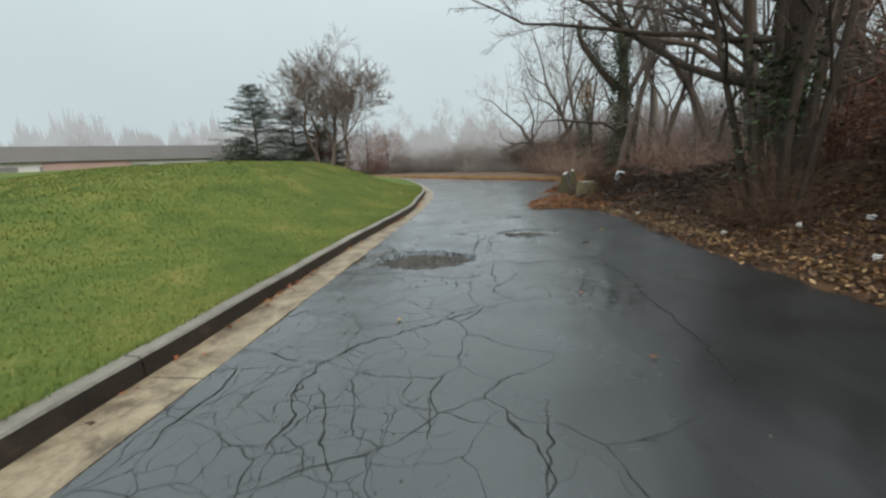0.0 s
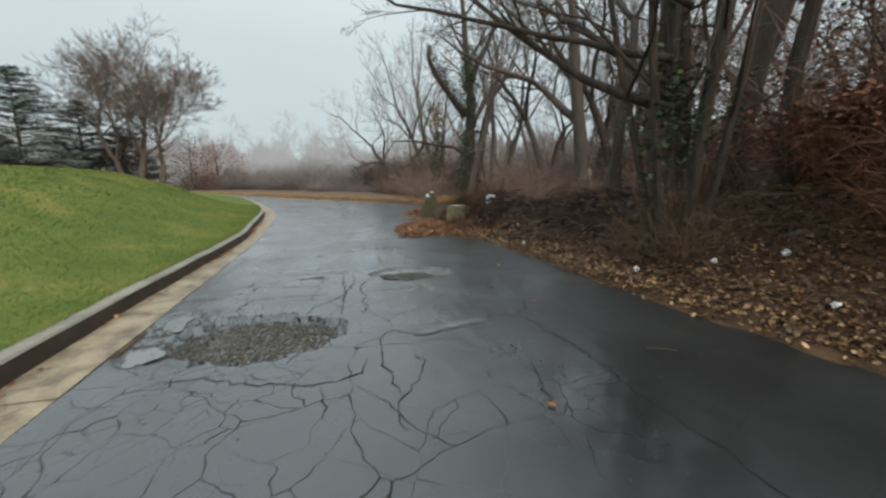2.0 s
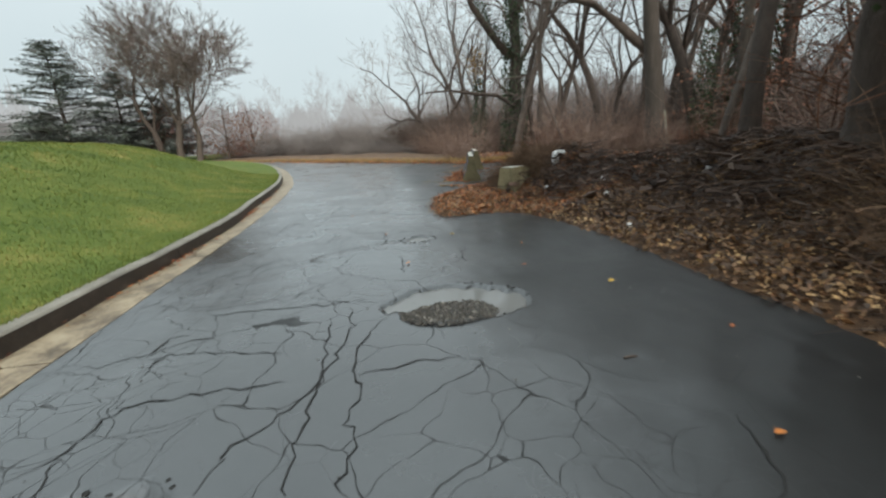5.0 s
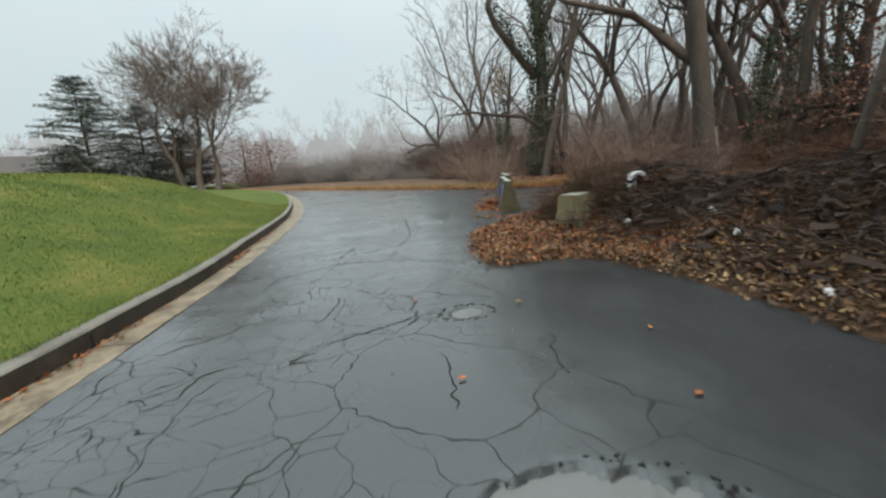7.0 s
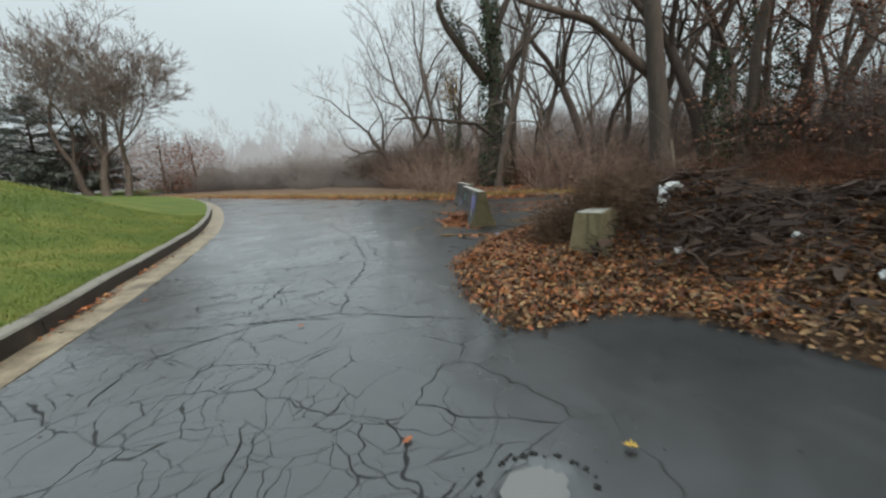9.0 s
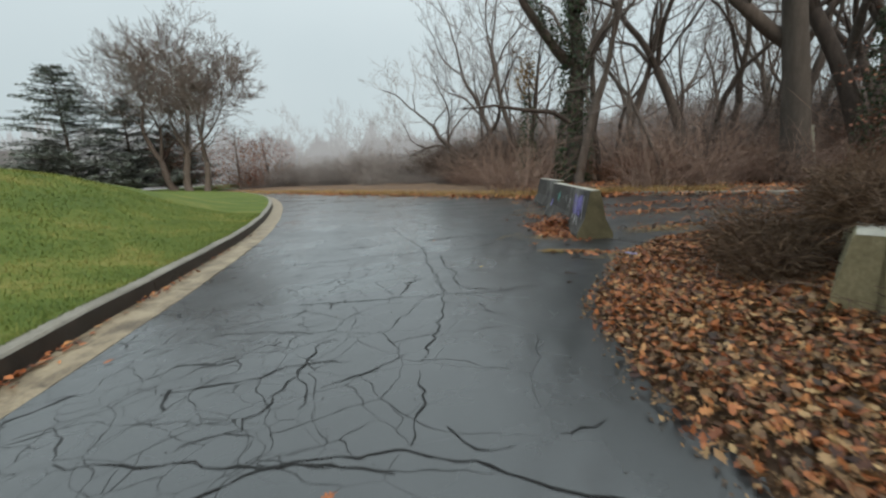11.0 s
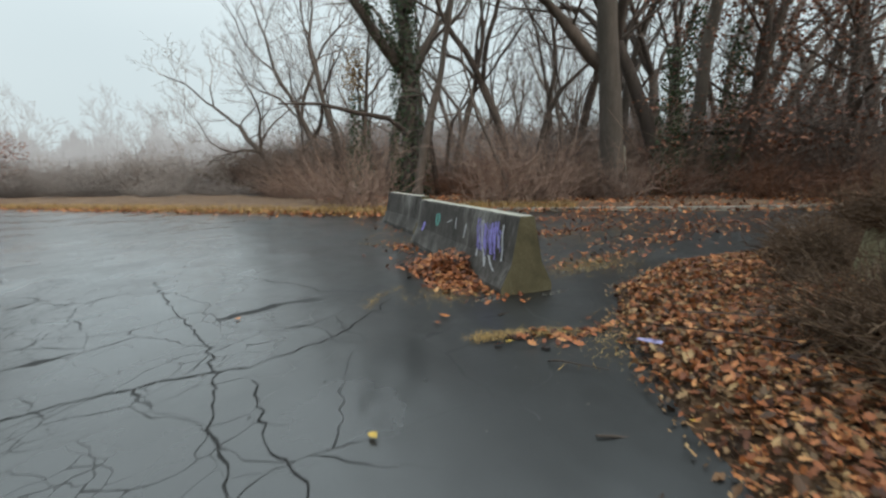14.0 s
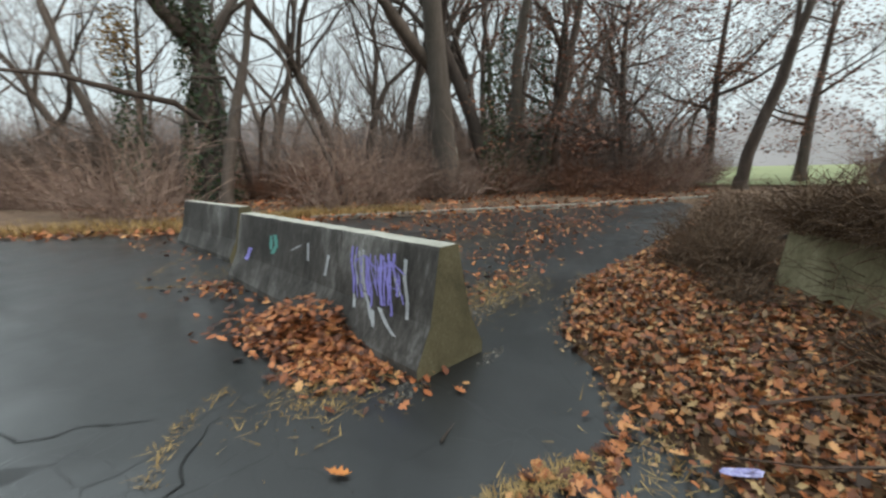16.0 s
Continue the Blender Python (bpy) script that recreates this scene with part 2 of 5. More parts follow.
IVY = surface("ivy_leaf", [(0.1, (0.012, 0.022, 0.009)), (0.6, (0.028, 0.05, 0.018)), (0.95, (0.06, 0.09, 0.03))], 3, 20, 0.5, 0, vary=0.7, island=True)
BARK = surface("wet_bark", [(0.25, (0.030, 0.022, 0.018)), (0.5, (0.078, 0.060, 0.050)), (0.75, (0.152, 0.124, 0.105))], 5, 40, 0.85, 0.9, stretch=(1, 1, 0.22), spec=0.3, vary=0.25, depth=0.03)
DARKBARK = surface("soaked_dark_bark", [(0.25, (0.020, 0.015, 0.012)), (0.5, (0.056, 0.043, 0.034)), (0.75, (0.115, 0.091, 0.072))], 6, 40, 0.85, 0.9, stretch=(1, 1, 0.22), spec=0.3, depth=0.03)
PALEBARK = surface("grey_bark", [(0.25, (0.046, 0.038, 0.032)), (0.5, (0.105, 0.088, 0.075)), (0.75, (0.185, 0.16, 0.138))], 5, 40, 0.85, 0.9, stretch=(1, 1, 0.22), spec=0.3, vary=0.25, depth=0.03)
HEDGE = surface("hedge_twig", [(0.15, (0.060, 0.042, 0.034)), (0.5, (0.120, 0.088, 0.072)), (0.9, (0.19, 0.145, 0.12))], 4, 30, 0.85, 0, vary=0.6, island=True)
# Dead-brush brown with fog haze added to the colour.
THICKET = surface("dry_hazed_thicket_cane", [(0.15, (0.115, 0.074, 0.058)), (0.5, (0.215, 0.145, 0.115)), (0.9, (0.335, 0.238, 0.19))], 4, 30, 0.85, 0, vary=0.6, island=True)
TWIG = surface("twig_bark", [(0.2, (0.075, 0.058, 0.050)), (0.8, (0.17, 0.135, 0.118))], 4, 30, 0.85, 0, vary=0.3)
# Paled to put the mist's haze into the far twigs' colour.
HAZETWIG = surface("hazed_twig_bark", [(0.2, (0.128, 0.111, 0.102)), (0.8, (0.285, 0.252, 0.234))], 4, 30, 0.85, 0, vary=0.3)
VINE = surface("dry_vine", [(0.15, (0.050, 0.028, 0.017)), (0.5, (0.115, 0.068, 0.040)), (0.9, (0.20, 0.128, 0.078))], 4, 30, 0.8, 0, vary=0.6, island=True)
HEAPED = surface("rotten_dark_stick", [(0.15, (0.018, 0.011, 0.009)), (0.5, (0.052, 0.030, 0.021)), (0.9, (0.13, 0.080, 0.055))], 4, 30, 0.7, 0, vary=0.6, island=True)
REDTWIG = surface("red_brown_cane", [(0.15, (0.055, 0.022, 0.013)), (0.5, (0.115, 0.048, 0.026)), (0.9, (0.20, 0.095, 0.05))], 4, 30, 0.75, 0, vary=0.6, island=True)
BRUSH = surface("dead_brush", [(0.15, (0.022, 0.014, 0.011)), (0.5, (0.060, 0.036, 0.026)), (0.9, (0.14, 0.088, 0.06))], 4, 30, 0.8, 0, vary=0.6, island=True)
LICHEN = surface("pale_bark_base", [(0.3, (0.16, 0.155, 0.12)), (0.7, (0.36, 0.35, 0.29))], 7, 40, 0.9, 0.8, stretch=(1, 1, 0.3))
# Needle colour is lifted and greyed to stand in for distance haze.
NEEDLE = surface("hazed_conifer_needles", [(0.1, (0.18, 0.20, 0.187)), (0.9, (0.30, 0.325, 0.305))], 3, 20, 0.95, 0, spec=0.08, vary=0.6, island=True)
GRAVEL = surface("wet_gravel", [(0.1, (0.014, 0.012, 0.010)), (0.5, (0.048, 0.042, 0.035)), (0.82, (0.12, 0.108, 0.09)), (0.97, (0.42, 0.40, 0.36))], 9, 60, 0.45, 0.3, vary=0.75, island=True)
PLASTIC = surface("white_plastic_film", [(0.3, (0.62, 0.63, 0.63)), (0.7, (0.82, 0.82, 0.81))], 8, 60, 0.4, 0.4, spec=0.5)
WRAPPER = surface("purple_foil_wrapper", [(0.3, (0.10, 0.08, 0.32)), (0.7, (0.55, 0.53, 0.72))], 20, 60, 0.25, 0.2)
YELLOWLEAF = surface("yellow_leaf", [(0.3, (0.42, 0.26, 0.04)), (0.7, (0.62, 0.43, 0.09))], 20, 60, 0.5, 0)
ORANGELEAF = surface("orange_leaf", [(0.3, (0.42, 0.13, 0.03)), (0.7, (0.60, 0.24, 0.06))], 20, 60, 0.5, 0)
CRACKFILL = surface("crack_dirt", [(0.3, (0.008, 0.008, 0.008)), (0.7, (0.022, 0.021, 0.020))], 9, 60, 0.8, 0.5)
WATER, wnod, wlin = nodes_of("rain_water")
wnod["Principled BSDF"].inputs["Base Color"].default_value = (0.16, 0.16, 0.155, 1)
wnod["Principled BSDF"].inputs["Roughness"].default_value = 0.05
wnod["Principled BSDF"].inputs["Specular IOR Level"].default_value = 0.6


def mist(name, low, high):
    """A far wood whose mist is painted as emission; the haze thickens by patches."""
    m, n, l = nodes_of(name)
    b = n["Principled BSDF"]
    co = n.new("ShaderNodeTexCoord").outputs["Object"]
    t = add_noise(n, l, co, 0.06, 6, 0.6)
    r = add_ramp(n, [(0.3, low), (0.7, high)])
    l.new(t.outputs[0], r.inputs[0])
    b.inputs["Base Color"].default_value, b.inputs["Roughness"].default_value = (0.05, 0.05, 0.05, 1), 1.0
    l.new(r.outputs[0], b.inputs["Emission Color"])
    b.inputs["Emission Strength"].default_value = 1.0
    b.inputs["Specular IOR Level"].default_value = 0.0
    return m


# Glowing backdrop added to brighten the gaps between the wood's trunks.
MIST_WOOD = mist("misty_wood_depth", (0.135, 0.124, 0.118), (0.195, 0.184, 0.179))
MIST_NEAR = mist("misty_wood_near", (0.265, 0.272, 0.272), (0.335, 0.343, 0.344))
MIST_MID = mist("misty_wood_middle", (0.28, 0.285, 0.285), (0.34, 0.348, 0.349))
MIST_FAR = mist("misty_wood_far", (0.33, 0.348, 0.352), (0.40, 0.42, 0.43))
WALLPAINT = surface("pale_wall", [(0.3, (0.55, 0.54, 0.55)), (0.7, (0.66, 0.65, 0.66))], 0.3, 5, 0.9, 0.1)
ROOFDARK = surface("grey_fascia", [(0.3, (0.16, 0.155, 0.16)), (0.7, (0.22, 0.21, 0.215))], 0.3, 5, 0.9, 0.1)
BRICKRED = surface("dull_red_wall", [(0.3, (0.30, 0.20, 0.19)), (0.7, (0.40, 0.28, 0.26))], 0.3, 5, 0.9, 0.1)
LAMPGLOW, lnod, llin = nodes_of("amber_lamp")
lnod["Principled BSDF"].inputs["Base Color"].default_value = (0.8, 0.45, 0.03, 1)
lnod["Principled BSDF"].inputs["Emission Color"].default_value = (1.0, 0.55, 0.03, 1)
lnod["Principled BSDF"].inputs["Emission Strength"].default_value = 1.2
METAL = surface("galvanised_pole", [(0.3, (0.25, 0.25, 0.25)), (0.7, (0.38, 0.38, 0.38))], 3, 40, 0.5, 0.1)


# ---- mesh helpers ----
class Soup:
    """Collects verts and faces for one mesh."""

    def __init__(self):
        self.v, self.f = [], []

    def add(self, verts, faces):
        k = len(self.v)
        self.v.extend(verts)
        self.f.extend([tuple(i + k for i in f) for f in faces])

    def tube(self, pts, radii, sides=6, cap=False):
        k = len(self.v)
        last = len(pts) - 1
        for i, p in enumerate(pts):
            d = (pts[min(i + 1, last)] - pts[max(i - 1, 0)])
            d = d.normalized() if d.length > 1e-6 else Vector((0, 0, 1))
            a = d.cross(Vector((1, 0, 0)) if abs(d.x) < 0.8 else Vector((0, 1, 0))).normalized()
            c = d.cross(a)
            for s in range(sides):
                w = 2 * math.pi * s / sides
                self.v.append(p + (a * math.cos(w) + c * math.sin(w)) * radii[i])
        for i in range(last):
            for s in range(sides):
                t = (s + 1) % sides
                self.f.append((k + i * sides + s, k + i * sides + t, k + (i + 1) * sides + t, k + (i + 1) * sides + s))
        if cap:
            self.f.append(tuple(k + last * sides + s for s in range(sides)))
            self.f.append(tuple(k + s for s in reversed(range(sides))))

    def leaf(self, p, size, rng, tilt=0.5, up=None):
        """A folded leaf of four triangles lying about flat."""
        w = rng.uniform(0, 6.283)
        ax = Vector((math.cos(w), math.sin(w), rng.uniform(-tilt, tilt))).normalized()
        n0 = Vector((rng.uniform(-tilt, tilt), rng.uniform(-tilt, tilt), 1)).normalized() if up is None else up
        side = n0.cross(ax).normalized()
        n1 = ax.cross(side)
        a, b = size * rng.uniform(0.7, 1.2), size * rng.uniform(0.28, 0.5)
        c = rng.uniform(0.0, 0.35) * b
        p = Vector(p)
        k = len(self.v)
        self.v.extend([p - ax * a * 0.5, p + side * b + n1 * c, p + ax * a * 0.5 + n1 * c * 0.6, p - side * b + n1 * c, p - n1 * c * 0.3])
        self.f.extend([(k, k + 4, k + 1), (k + 1, k + 4, k + 2), (k + 2, k + 4, k + 3), (k + 3, k + 4, k)])

    def mesh(self, name, material, smooth=True):
        me = bpy.data.meshes.new(name)
        me.from_pydata([tuple(x) for x in self.v], [], self.f)
        me.materials.append(material)
        if smooth:
            me.polygons.foreach_set("use_smooth", [True] * len(me.polygons))
        me.update()
        return me


def tri_mesh(name, verts, tris, material):
    me = bpy.data.meshes.new(name)
    me.vertices.add(len(verts))
    me.vertices.foreach_set("co", np.asarray(verts, np.float32).ravel())
    me.loops.add(3 * len(tris))
    me.loops.foreach_set("vertex_index", np.asarray(tris, np.int32).ravel())
    me.polygons.add(len(tris))
    me.polygons.foreach_set("loop_start", np.arange(0, 3 * len(tris), 3, dtype=np.int32))
    me.materials.append(material)
    me.update(calc_edges=True)
    me.validate()
    return me


LOBED = np.array([(-0.62, 0.0), (-0.36, 0.03), (-0.22, 0.24), (-0.10, 0.12), (0.04, 0.32), (0.14, 0.13), (0.30, 0.22), (0.34, 0.08), (0.5, 0.0), (0.34, -0.08), (0.30, -0.22), (0.14, -0.13), (0.04, -0.32), (-0.10, -0.12), (-0.22, -0.24), (-0.36, -0.03)])
OVAL = np.array([(-0.5, 0.0), (-0.1, 0.27), (0.5, 0.0), (-0.1, -0.27)])


def leaf_sheet(places, sizes, seed, tilt, shape):
    """Verts and triangles of many curled leaves."""
    r = np.random.RandomState(seed)
    n, k = len(places), len(shape)
    w = r.uniform(0, 6.283, n)
    ax = np.stack([np.cos(w), np.sin(w), r.normal(0, tilt, n)], 1)
    ax /= np.linalg.norm(ax, axis=1)[:, None]
    up = np.stack([r.normal(0, tilt, n), r.normal(0, tilt, n), np.ones(n)], 1)
    side = np.cross(up, ax)
    side /= np.linalg.norm(side, axis=1)[:, None]
    up = np.cross(ax, side)
    curl = r.uniform(-0.5, 1.3, n)[:, None]
    narrow = r.uniform(0.75, 1.25, n)[:, None]
    u, v = shape[:, 0][None], shape[:, 1][None] * narrow
    lift = curl * (v * v * 2.2 + u * u * 0.5)
    p = places[:, None] + sizes[:, None, None] * (u[..., None] * ax[:, None] + v[..., None] * side[:, None] + lift[..., None] * up[:, None])
    verts = np.concatenate([p, places[:, None]], 1).reshape(-1, 3)
    base = (np.arange(n) * (k + 1))[:, None, None]
    fan = np.array([(i, (i + 1) % k, k) for i in range(k)])[None]
    return verts, (base + fan).reshape(-1, 3)


def join_sheets(sheets):
    vs, ts, k = [], [], 0
    for v, t in sheets:
        vs.append(v)
        ts.append(t + k)
        k += len(v)
    return np.concatenate(vs), np.concatenate(ts)


def blade_sheet(x, y, z, h, lean, width, seed):
    r = np.random.RandomState(seed)
    n = len(x)
    a, f = r.uniform(0, 6.283, n), r.uniform(0, lean, n) * h
    d, e = np.stack([np.cos(a), np.sin(a)], 1), np.stack([-np.sin(a), np.cos(a)], 1) * np.asarray(width).reshape(-1, 1)
    p = np.stack([x, y], 1)
    v = np.stack([np.c_[p - e, z], np.c_[p + e, z], np.c_[p + d * f[:, None], z + h]], 1).reshape(-1, 3)
    return v, np.arange(3 * n).reshape(-1, 3)


def piece(name, data, parent=None, label=""):
    ob = new(name, data)
    if parent is not None:
        ob.parent = parent
    if label:
        ob["label"] = label
    return ob


def part(name, soup, material, parent, label="", smooth=True):
    return piece(name, soup.mesh(name, material, smooth), parent, label)


def thing(name, label, category, where=(0, 0, 0), group="", kind=""):
    ob = new(name)
    ob.location = where
    ob.empty_display_size = 0.2
    return tagged(ob, label, category, group, kind)


def grid_mesh(name, X, Y, Z, keep, material):
    """A sheet from arrays of places; keep: which cells to fill."""
    r, c = X.shape
    ids = np.arange(r * c).reshape(r, c)
    quads = np.stack([ids[:-1, :-1], ids[:-1, 1:], ids[1:, 1:], ids[1:, :-1]], -1)[keep]
    used = np.unique(quads)
    back = np.full(r * c, -1)
    back[used] = np.arange(len(used))
    pts = np.stack([X, Y, Z], -1).reshape(-1, 3)[used]
    me = bpy.data.meshes.new(name)
    me.from_pydata(pts.tolist(), [], back[quads].tolist())
    me.materials.append(material)
    me.polygons.foreach_set("use_smooth", [True] * len(me.polygons))
    me.update()
    return me


WAVE_TABLE = {}


def waves(x, y, seed, size):
    """Smooth random field in about -1..1 from sines, for arrays."""
    if seed not in WAVE_TABLE:
        r = np.random.RandomState(seed)
        WAVE_TABLE[seed] = [(math.cos(a), math.sin(a), r.uniform(0, 6.283)) for a in r.uniform(0, 6.283, 9)]
    out = 0
    for k, (ca, sa, ph) in enumerate(WAVE_TABLE[seed]):
        f = (0.5 + 0.35 * k) * 6.283 / size
        out = out + np.sin((ca * x + sa * y) * f + ph) / (1 + 0.45 * k)
    return out / 3.0


def smooth01(t):
    t = np.clip(t, 0, 1)
    return t * t * (3 - 2 * t)


# ---- plan ----
KERB_Y = [-14, 8, 14, 16, 18, 20.4, 22.6, 26.8, 31.5, 36, 41, 47, 56, 70]
KERB_X = [-0.42, -0.42, -0.40, -0.48, -0.60, -0.82, -1.05, -1.85, -2.95, -4.2, -5.8, -8.2, -12.5, -21]
KERB_H, KERB_W = 0.19, 0.17


def kerb_x(y):
    """The asphalt's edge at the gutter."""
    s = np.asarray(y, float)
    return (np.interp(s - 1, KERB_Y, KERB_X) + np.interp(s, KERB_Y, KERB_X) + np.interp(s + 1, KERB_Y, KERB_X)) / 3


def pan_w(y):
    """Width of the gutter that the asphalt leaves bare."""
    return np.interp(y, (-14, 8, 12, 14.5, 17, 70), (0.50, 0.48, 0.34, 0.31, 0.45, 0.45))


# The asphalt's outline on the wood side, from south to north round the side lot.
EDGE = [(5.9, -14), (5.75, 2), (5.5, 5.2), (5.3, 7), (5.18, 9), (5.2, 10.6), (5.05, 12.2), (4.78, 13.05), (4.35, 13.38), (3.85, 13.38), (3.5, 13.26), (3.22, 13.5), (3.2, 14.4), (3.4, 15.5), (3.62, 16.2),
        (4.1, 16.8), (4.55, 17.45), (4.95, 17.95), (5.35, 18.25), (5.75, 18.5), (6.2, 18.9), (7.6, 19.15), (9.6, 18.8), (12.1, 18.5), (16, 18.3), (20, 18.5), (19, 19.3), (15.7, 21.9),
        (12.6, 25.0), (10.4, 27.2), (8.9, 27.4), (7.5, 28.0), (5.1, 31.3), (1.0, 37.4), (-3, 43), (-8, 50.5), (-16, 60), (-26, 70)]
RING = EDGE + [(-60, 70), (-60, -14)]


def outside(x, y):
    """Metres from the asphalt's outline, positive in the wood."""
    x, y = np.asarray(x, float), np.asarray(y, float)
    best = np.full(x.shape, 1e9)
    inside = np.zeros(x.shape, bool)
    for (x0, y0), (x1, y1) in zip(RING, RING[1:] + RING[:1]):
        dx, dy = x1 - x0, y1 - y0
        t = np.clip(((x - x0) * dx + (y - y0) * dy) / (dx * dx + dy * dy), 0, 1)
        best = np.minimum(best, np.hypot(x - x0 - t * dx, y - y0 - t * dy))
        cross = ((y0 > y) != (y1 > y)) & (x < (x1 - x0) * (y - y0) / (y1 - y0 + 1e-12) + x0)
        inside ^= cross
    return np.where(inside, -best, best)


def mound(x, y, cx, cy, sx, sy, h):
    return h * np.exp(-(((x - cx) / sx) ** 2 + ((y - cy) / sy) ** 2))


def wood_z(x, y):
    """Height of the woodland floor and its leaf banks."""
    x, y = np.asarray(x, float), np.asarray(y, float)
    d = outside(x, y) + 0.10 * waves(x, y, 3, 1.1)
    near = smooth01((17.0 - y) / 4.5)
    rise = 0.06 * smooth01(d / 0.35) + near * 1.0 * smooth01((d - 0.3) / 4.6) * smooth01((25 - x) / 9)
    z = -0.05 + 0.05 * smooth01(d / 0.05) + rise + 0.05 * waves(x, y, 4, 2.4) * smooth01(d)
    z = z + smooth01(d / 0.8) * (mound(x, y, 7.8, 12.4, 1.5, 1.6, 0.20) + mound(x, y, 6.9, 15.2, 0.95, 0.7, 0.62) + mound(x, y, 9.4, 6.6, 1.7, 2.3, 0.95) + mound(x, y, 8.1, 11.2, 0.8, 0.9, 0.25))
    z = z + near * 0.10 * waves(x, y, 14, 0.9) * smooth01((d - 0.5) / 1.2)
    return z + (1 - near) * 0.06 * smooth01(d / 1.5)


def lawn_z(x, y):
    """Height of the lawn: a low mound behind the kerb."""
    d = np.maximum(kerb_x(y) - pan_w(y) - KERB_W - x, 0)
    top = (0.40 + 1.42 * smooth01((40 - y) / 16.0)) * (0.40 + 0.60 * smooth01((y - 3) / 13.0))
    return KERB_H + top * smooth01(d / (7.0 + 3.0 * smooth01((9 - y) / 8))) + 0.02 * waves(x, y, 5, 3.0) * smooth01(d) - 0.9 * smooth01((d - 16) / 25)


# ---- ground, road, lawn ----
far = Soup()
for i in range(48):
    a, b = 2 * math.pi * i / 48, 2 * math.pi * (i + 1) / 48
    far.add([(0, 20, -0.6), (900 * math.cos(a), 20 + 900 * math.sin(a), -0.6), (900 * math.cos(b), 20 + 900 * math.sin(b), -0.6)], [(0, 1, 2)])
GROUND = new("ground", far.mesh("ground", SOIL, False))
tagged(GROUND, "dark leaf-strewn earth reaching to the misty horizon", "ground", kind="structure")

POTS = [  # x, y, half length, half width, turn, depth
    (0.72, 6.95, 0.85, 0.62, -0.15, 0.07), (2.75, 9.3, 0.60, 0.42, -0.05, 0.055), (2.66, 11.83, 0.17, 0.13, 0.2, 0.03), (-0.12, 7.2, 0.34, 0.8, 0.0, 0.035), (2.72, 6.66, 0.42, 0.06, 0.25, 0.014)]


def road_z(x, y):
    z = 0.006 * waves(x, y, 6, 2.2) + 0.003 * waves(x, y, 7, 0.6)
    for cx, cy, a, b, turn, deep in POTS:
        u = (x - cx) * math.cos(turn) + (y - cy) * math.sin(turn)
        v = -(x - cx) * math.sin(turn) + (y - cy) * math.cos(turn)
        r = np.hypot(u / a, v / b) + 0.20 * waves(x, y, 8, 0.55) + 0.09 * waves(x, y, 9, 0.16)
        z = z - deep * smooth01((1.0 - r) / 0.075) + 0.012 * smooth01((1.0 - r) / 0.5) * waves(x, y, 10, 0.12)
    return z


us = np.concatenate([np.arange(0, 6.2, 0.035), np.arange(6.2, 27, 0.5)])
ys = np.concatenate([np.arange(-14, 4, 0.4), np.arange(4, 13, 0.035), np.arange(13, 24, 0.2), np.arange(24, 71, 0.8)])
U, Y = np.meshgrid(us, ys)
X = kerb_x(Y) + U
keep = outside(X, Y)[:-1, :-1] < 1.2
ROAD = new("road", grid_mesh("road", X, Y, road_z(X, Y), keep, ASPHALT))
tagged(ROAD, "wet cracked asphalt road with potholes beside a kerb", "road", kind="structure")

ds = np.concatenate([np.arange(0, 3, 0.15), np.arange(3, 20, 0.5), np.arange(20, 80, 3)])
ys = np.concatenate([np.arange(-14, 40, 0.4), np.arange(40, 120, 2.0)])
D, Y = np.meshgrid(ds, ys)
X = kerb_x(Y) - pan_w(Y) - KERB_W - D
LAWNOB = new("lawn", grid_mesh("lawn", X[:, ::-1], Y[:, ::-1], lawn_z(X, Y)[:, ::-1], np.ones((len(ys) - 1, len(ds) - 1), bool), LAWN))
tagged(LAWNOB, "mown green lawn rising in a low mound behind the kerb", "lawn", kind="structure")

WOOD = new("woodland_floor")
tagged(WOOD, "brown leaf-covered woodland floor and bank beside the road", "ground", kind="structure")
xs, ys = np.arange(2.4, 14.41, 0.12), np.arange(-2.4, 24.01, 0.12)
X, Y = np.meshgrid(xs, ys)
piece("bank", grid_mesh("bank", X, Y, wood_z(X, Y), (outside(X, Y) > -0.35)[:-1, :-1], LITTER), WOOD)
xs, ys = np.arange(-31.2, 120.01, 1.2), np.arange(-38.4, 132.01, 1.2)
X, Y = np.meshgrid(xs, ys)
mx, my = X[:-1, :-1] + 0.6, Y[:-1, :-1] + 0.6
fine = (mx > 2.4) & (mx < 14.4) & (my > -2.4) & (my < 24.0)
keep = ~fine & (outside(mx, my) > -1.2) & (mx > kerb_x(my) - 0.2)
piece("floor", grid_mesh("floor", X, Y, np.where(outside(X, Y) > -0.3, wood_z(X, Y), -0.08), keep, FOREST_FLOOR), WOOD)

xs, ys = np.arange(27, 112, 2.5), np.arange(-30, 22.6, 2.5)
X, Y = np.meshgrid(xs, ys)
tagged(new("meadow", grid_mesh("meadow", X, Y, 0.2 + 0.05 * waves(X, Y, 12, 15), np.ones((len(ys) - 1, len(xs) - 1), bool), MEADOW)), "pale green field beyond the wood", "field", kind="structure")

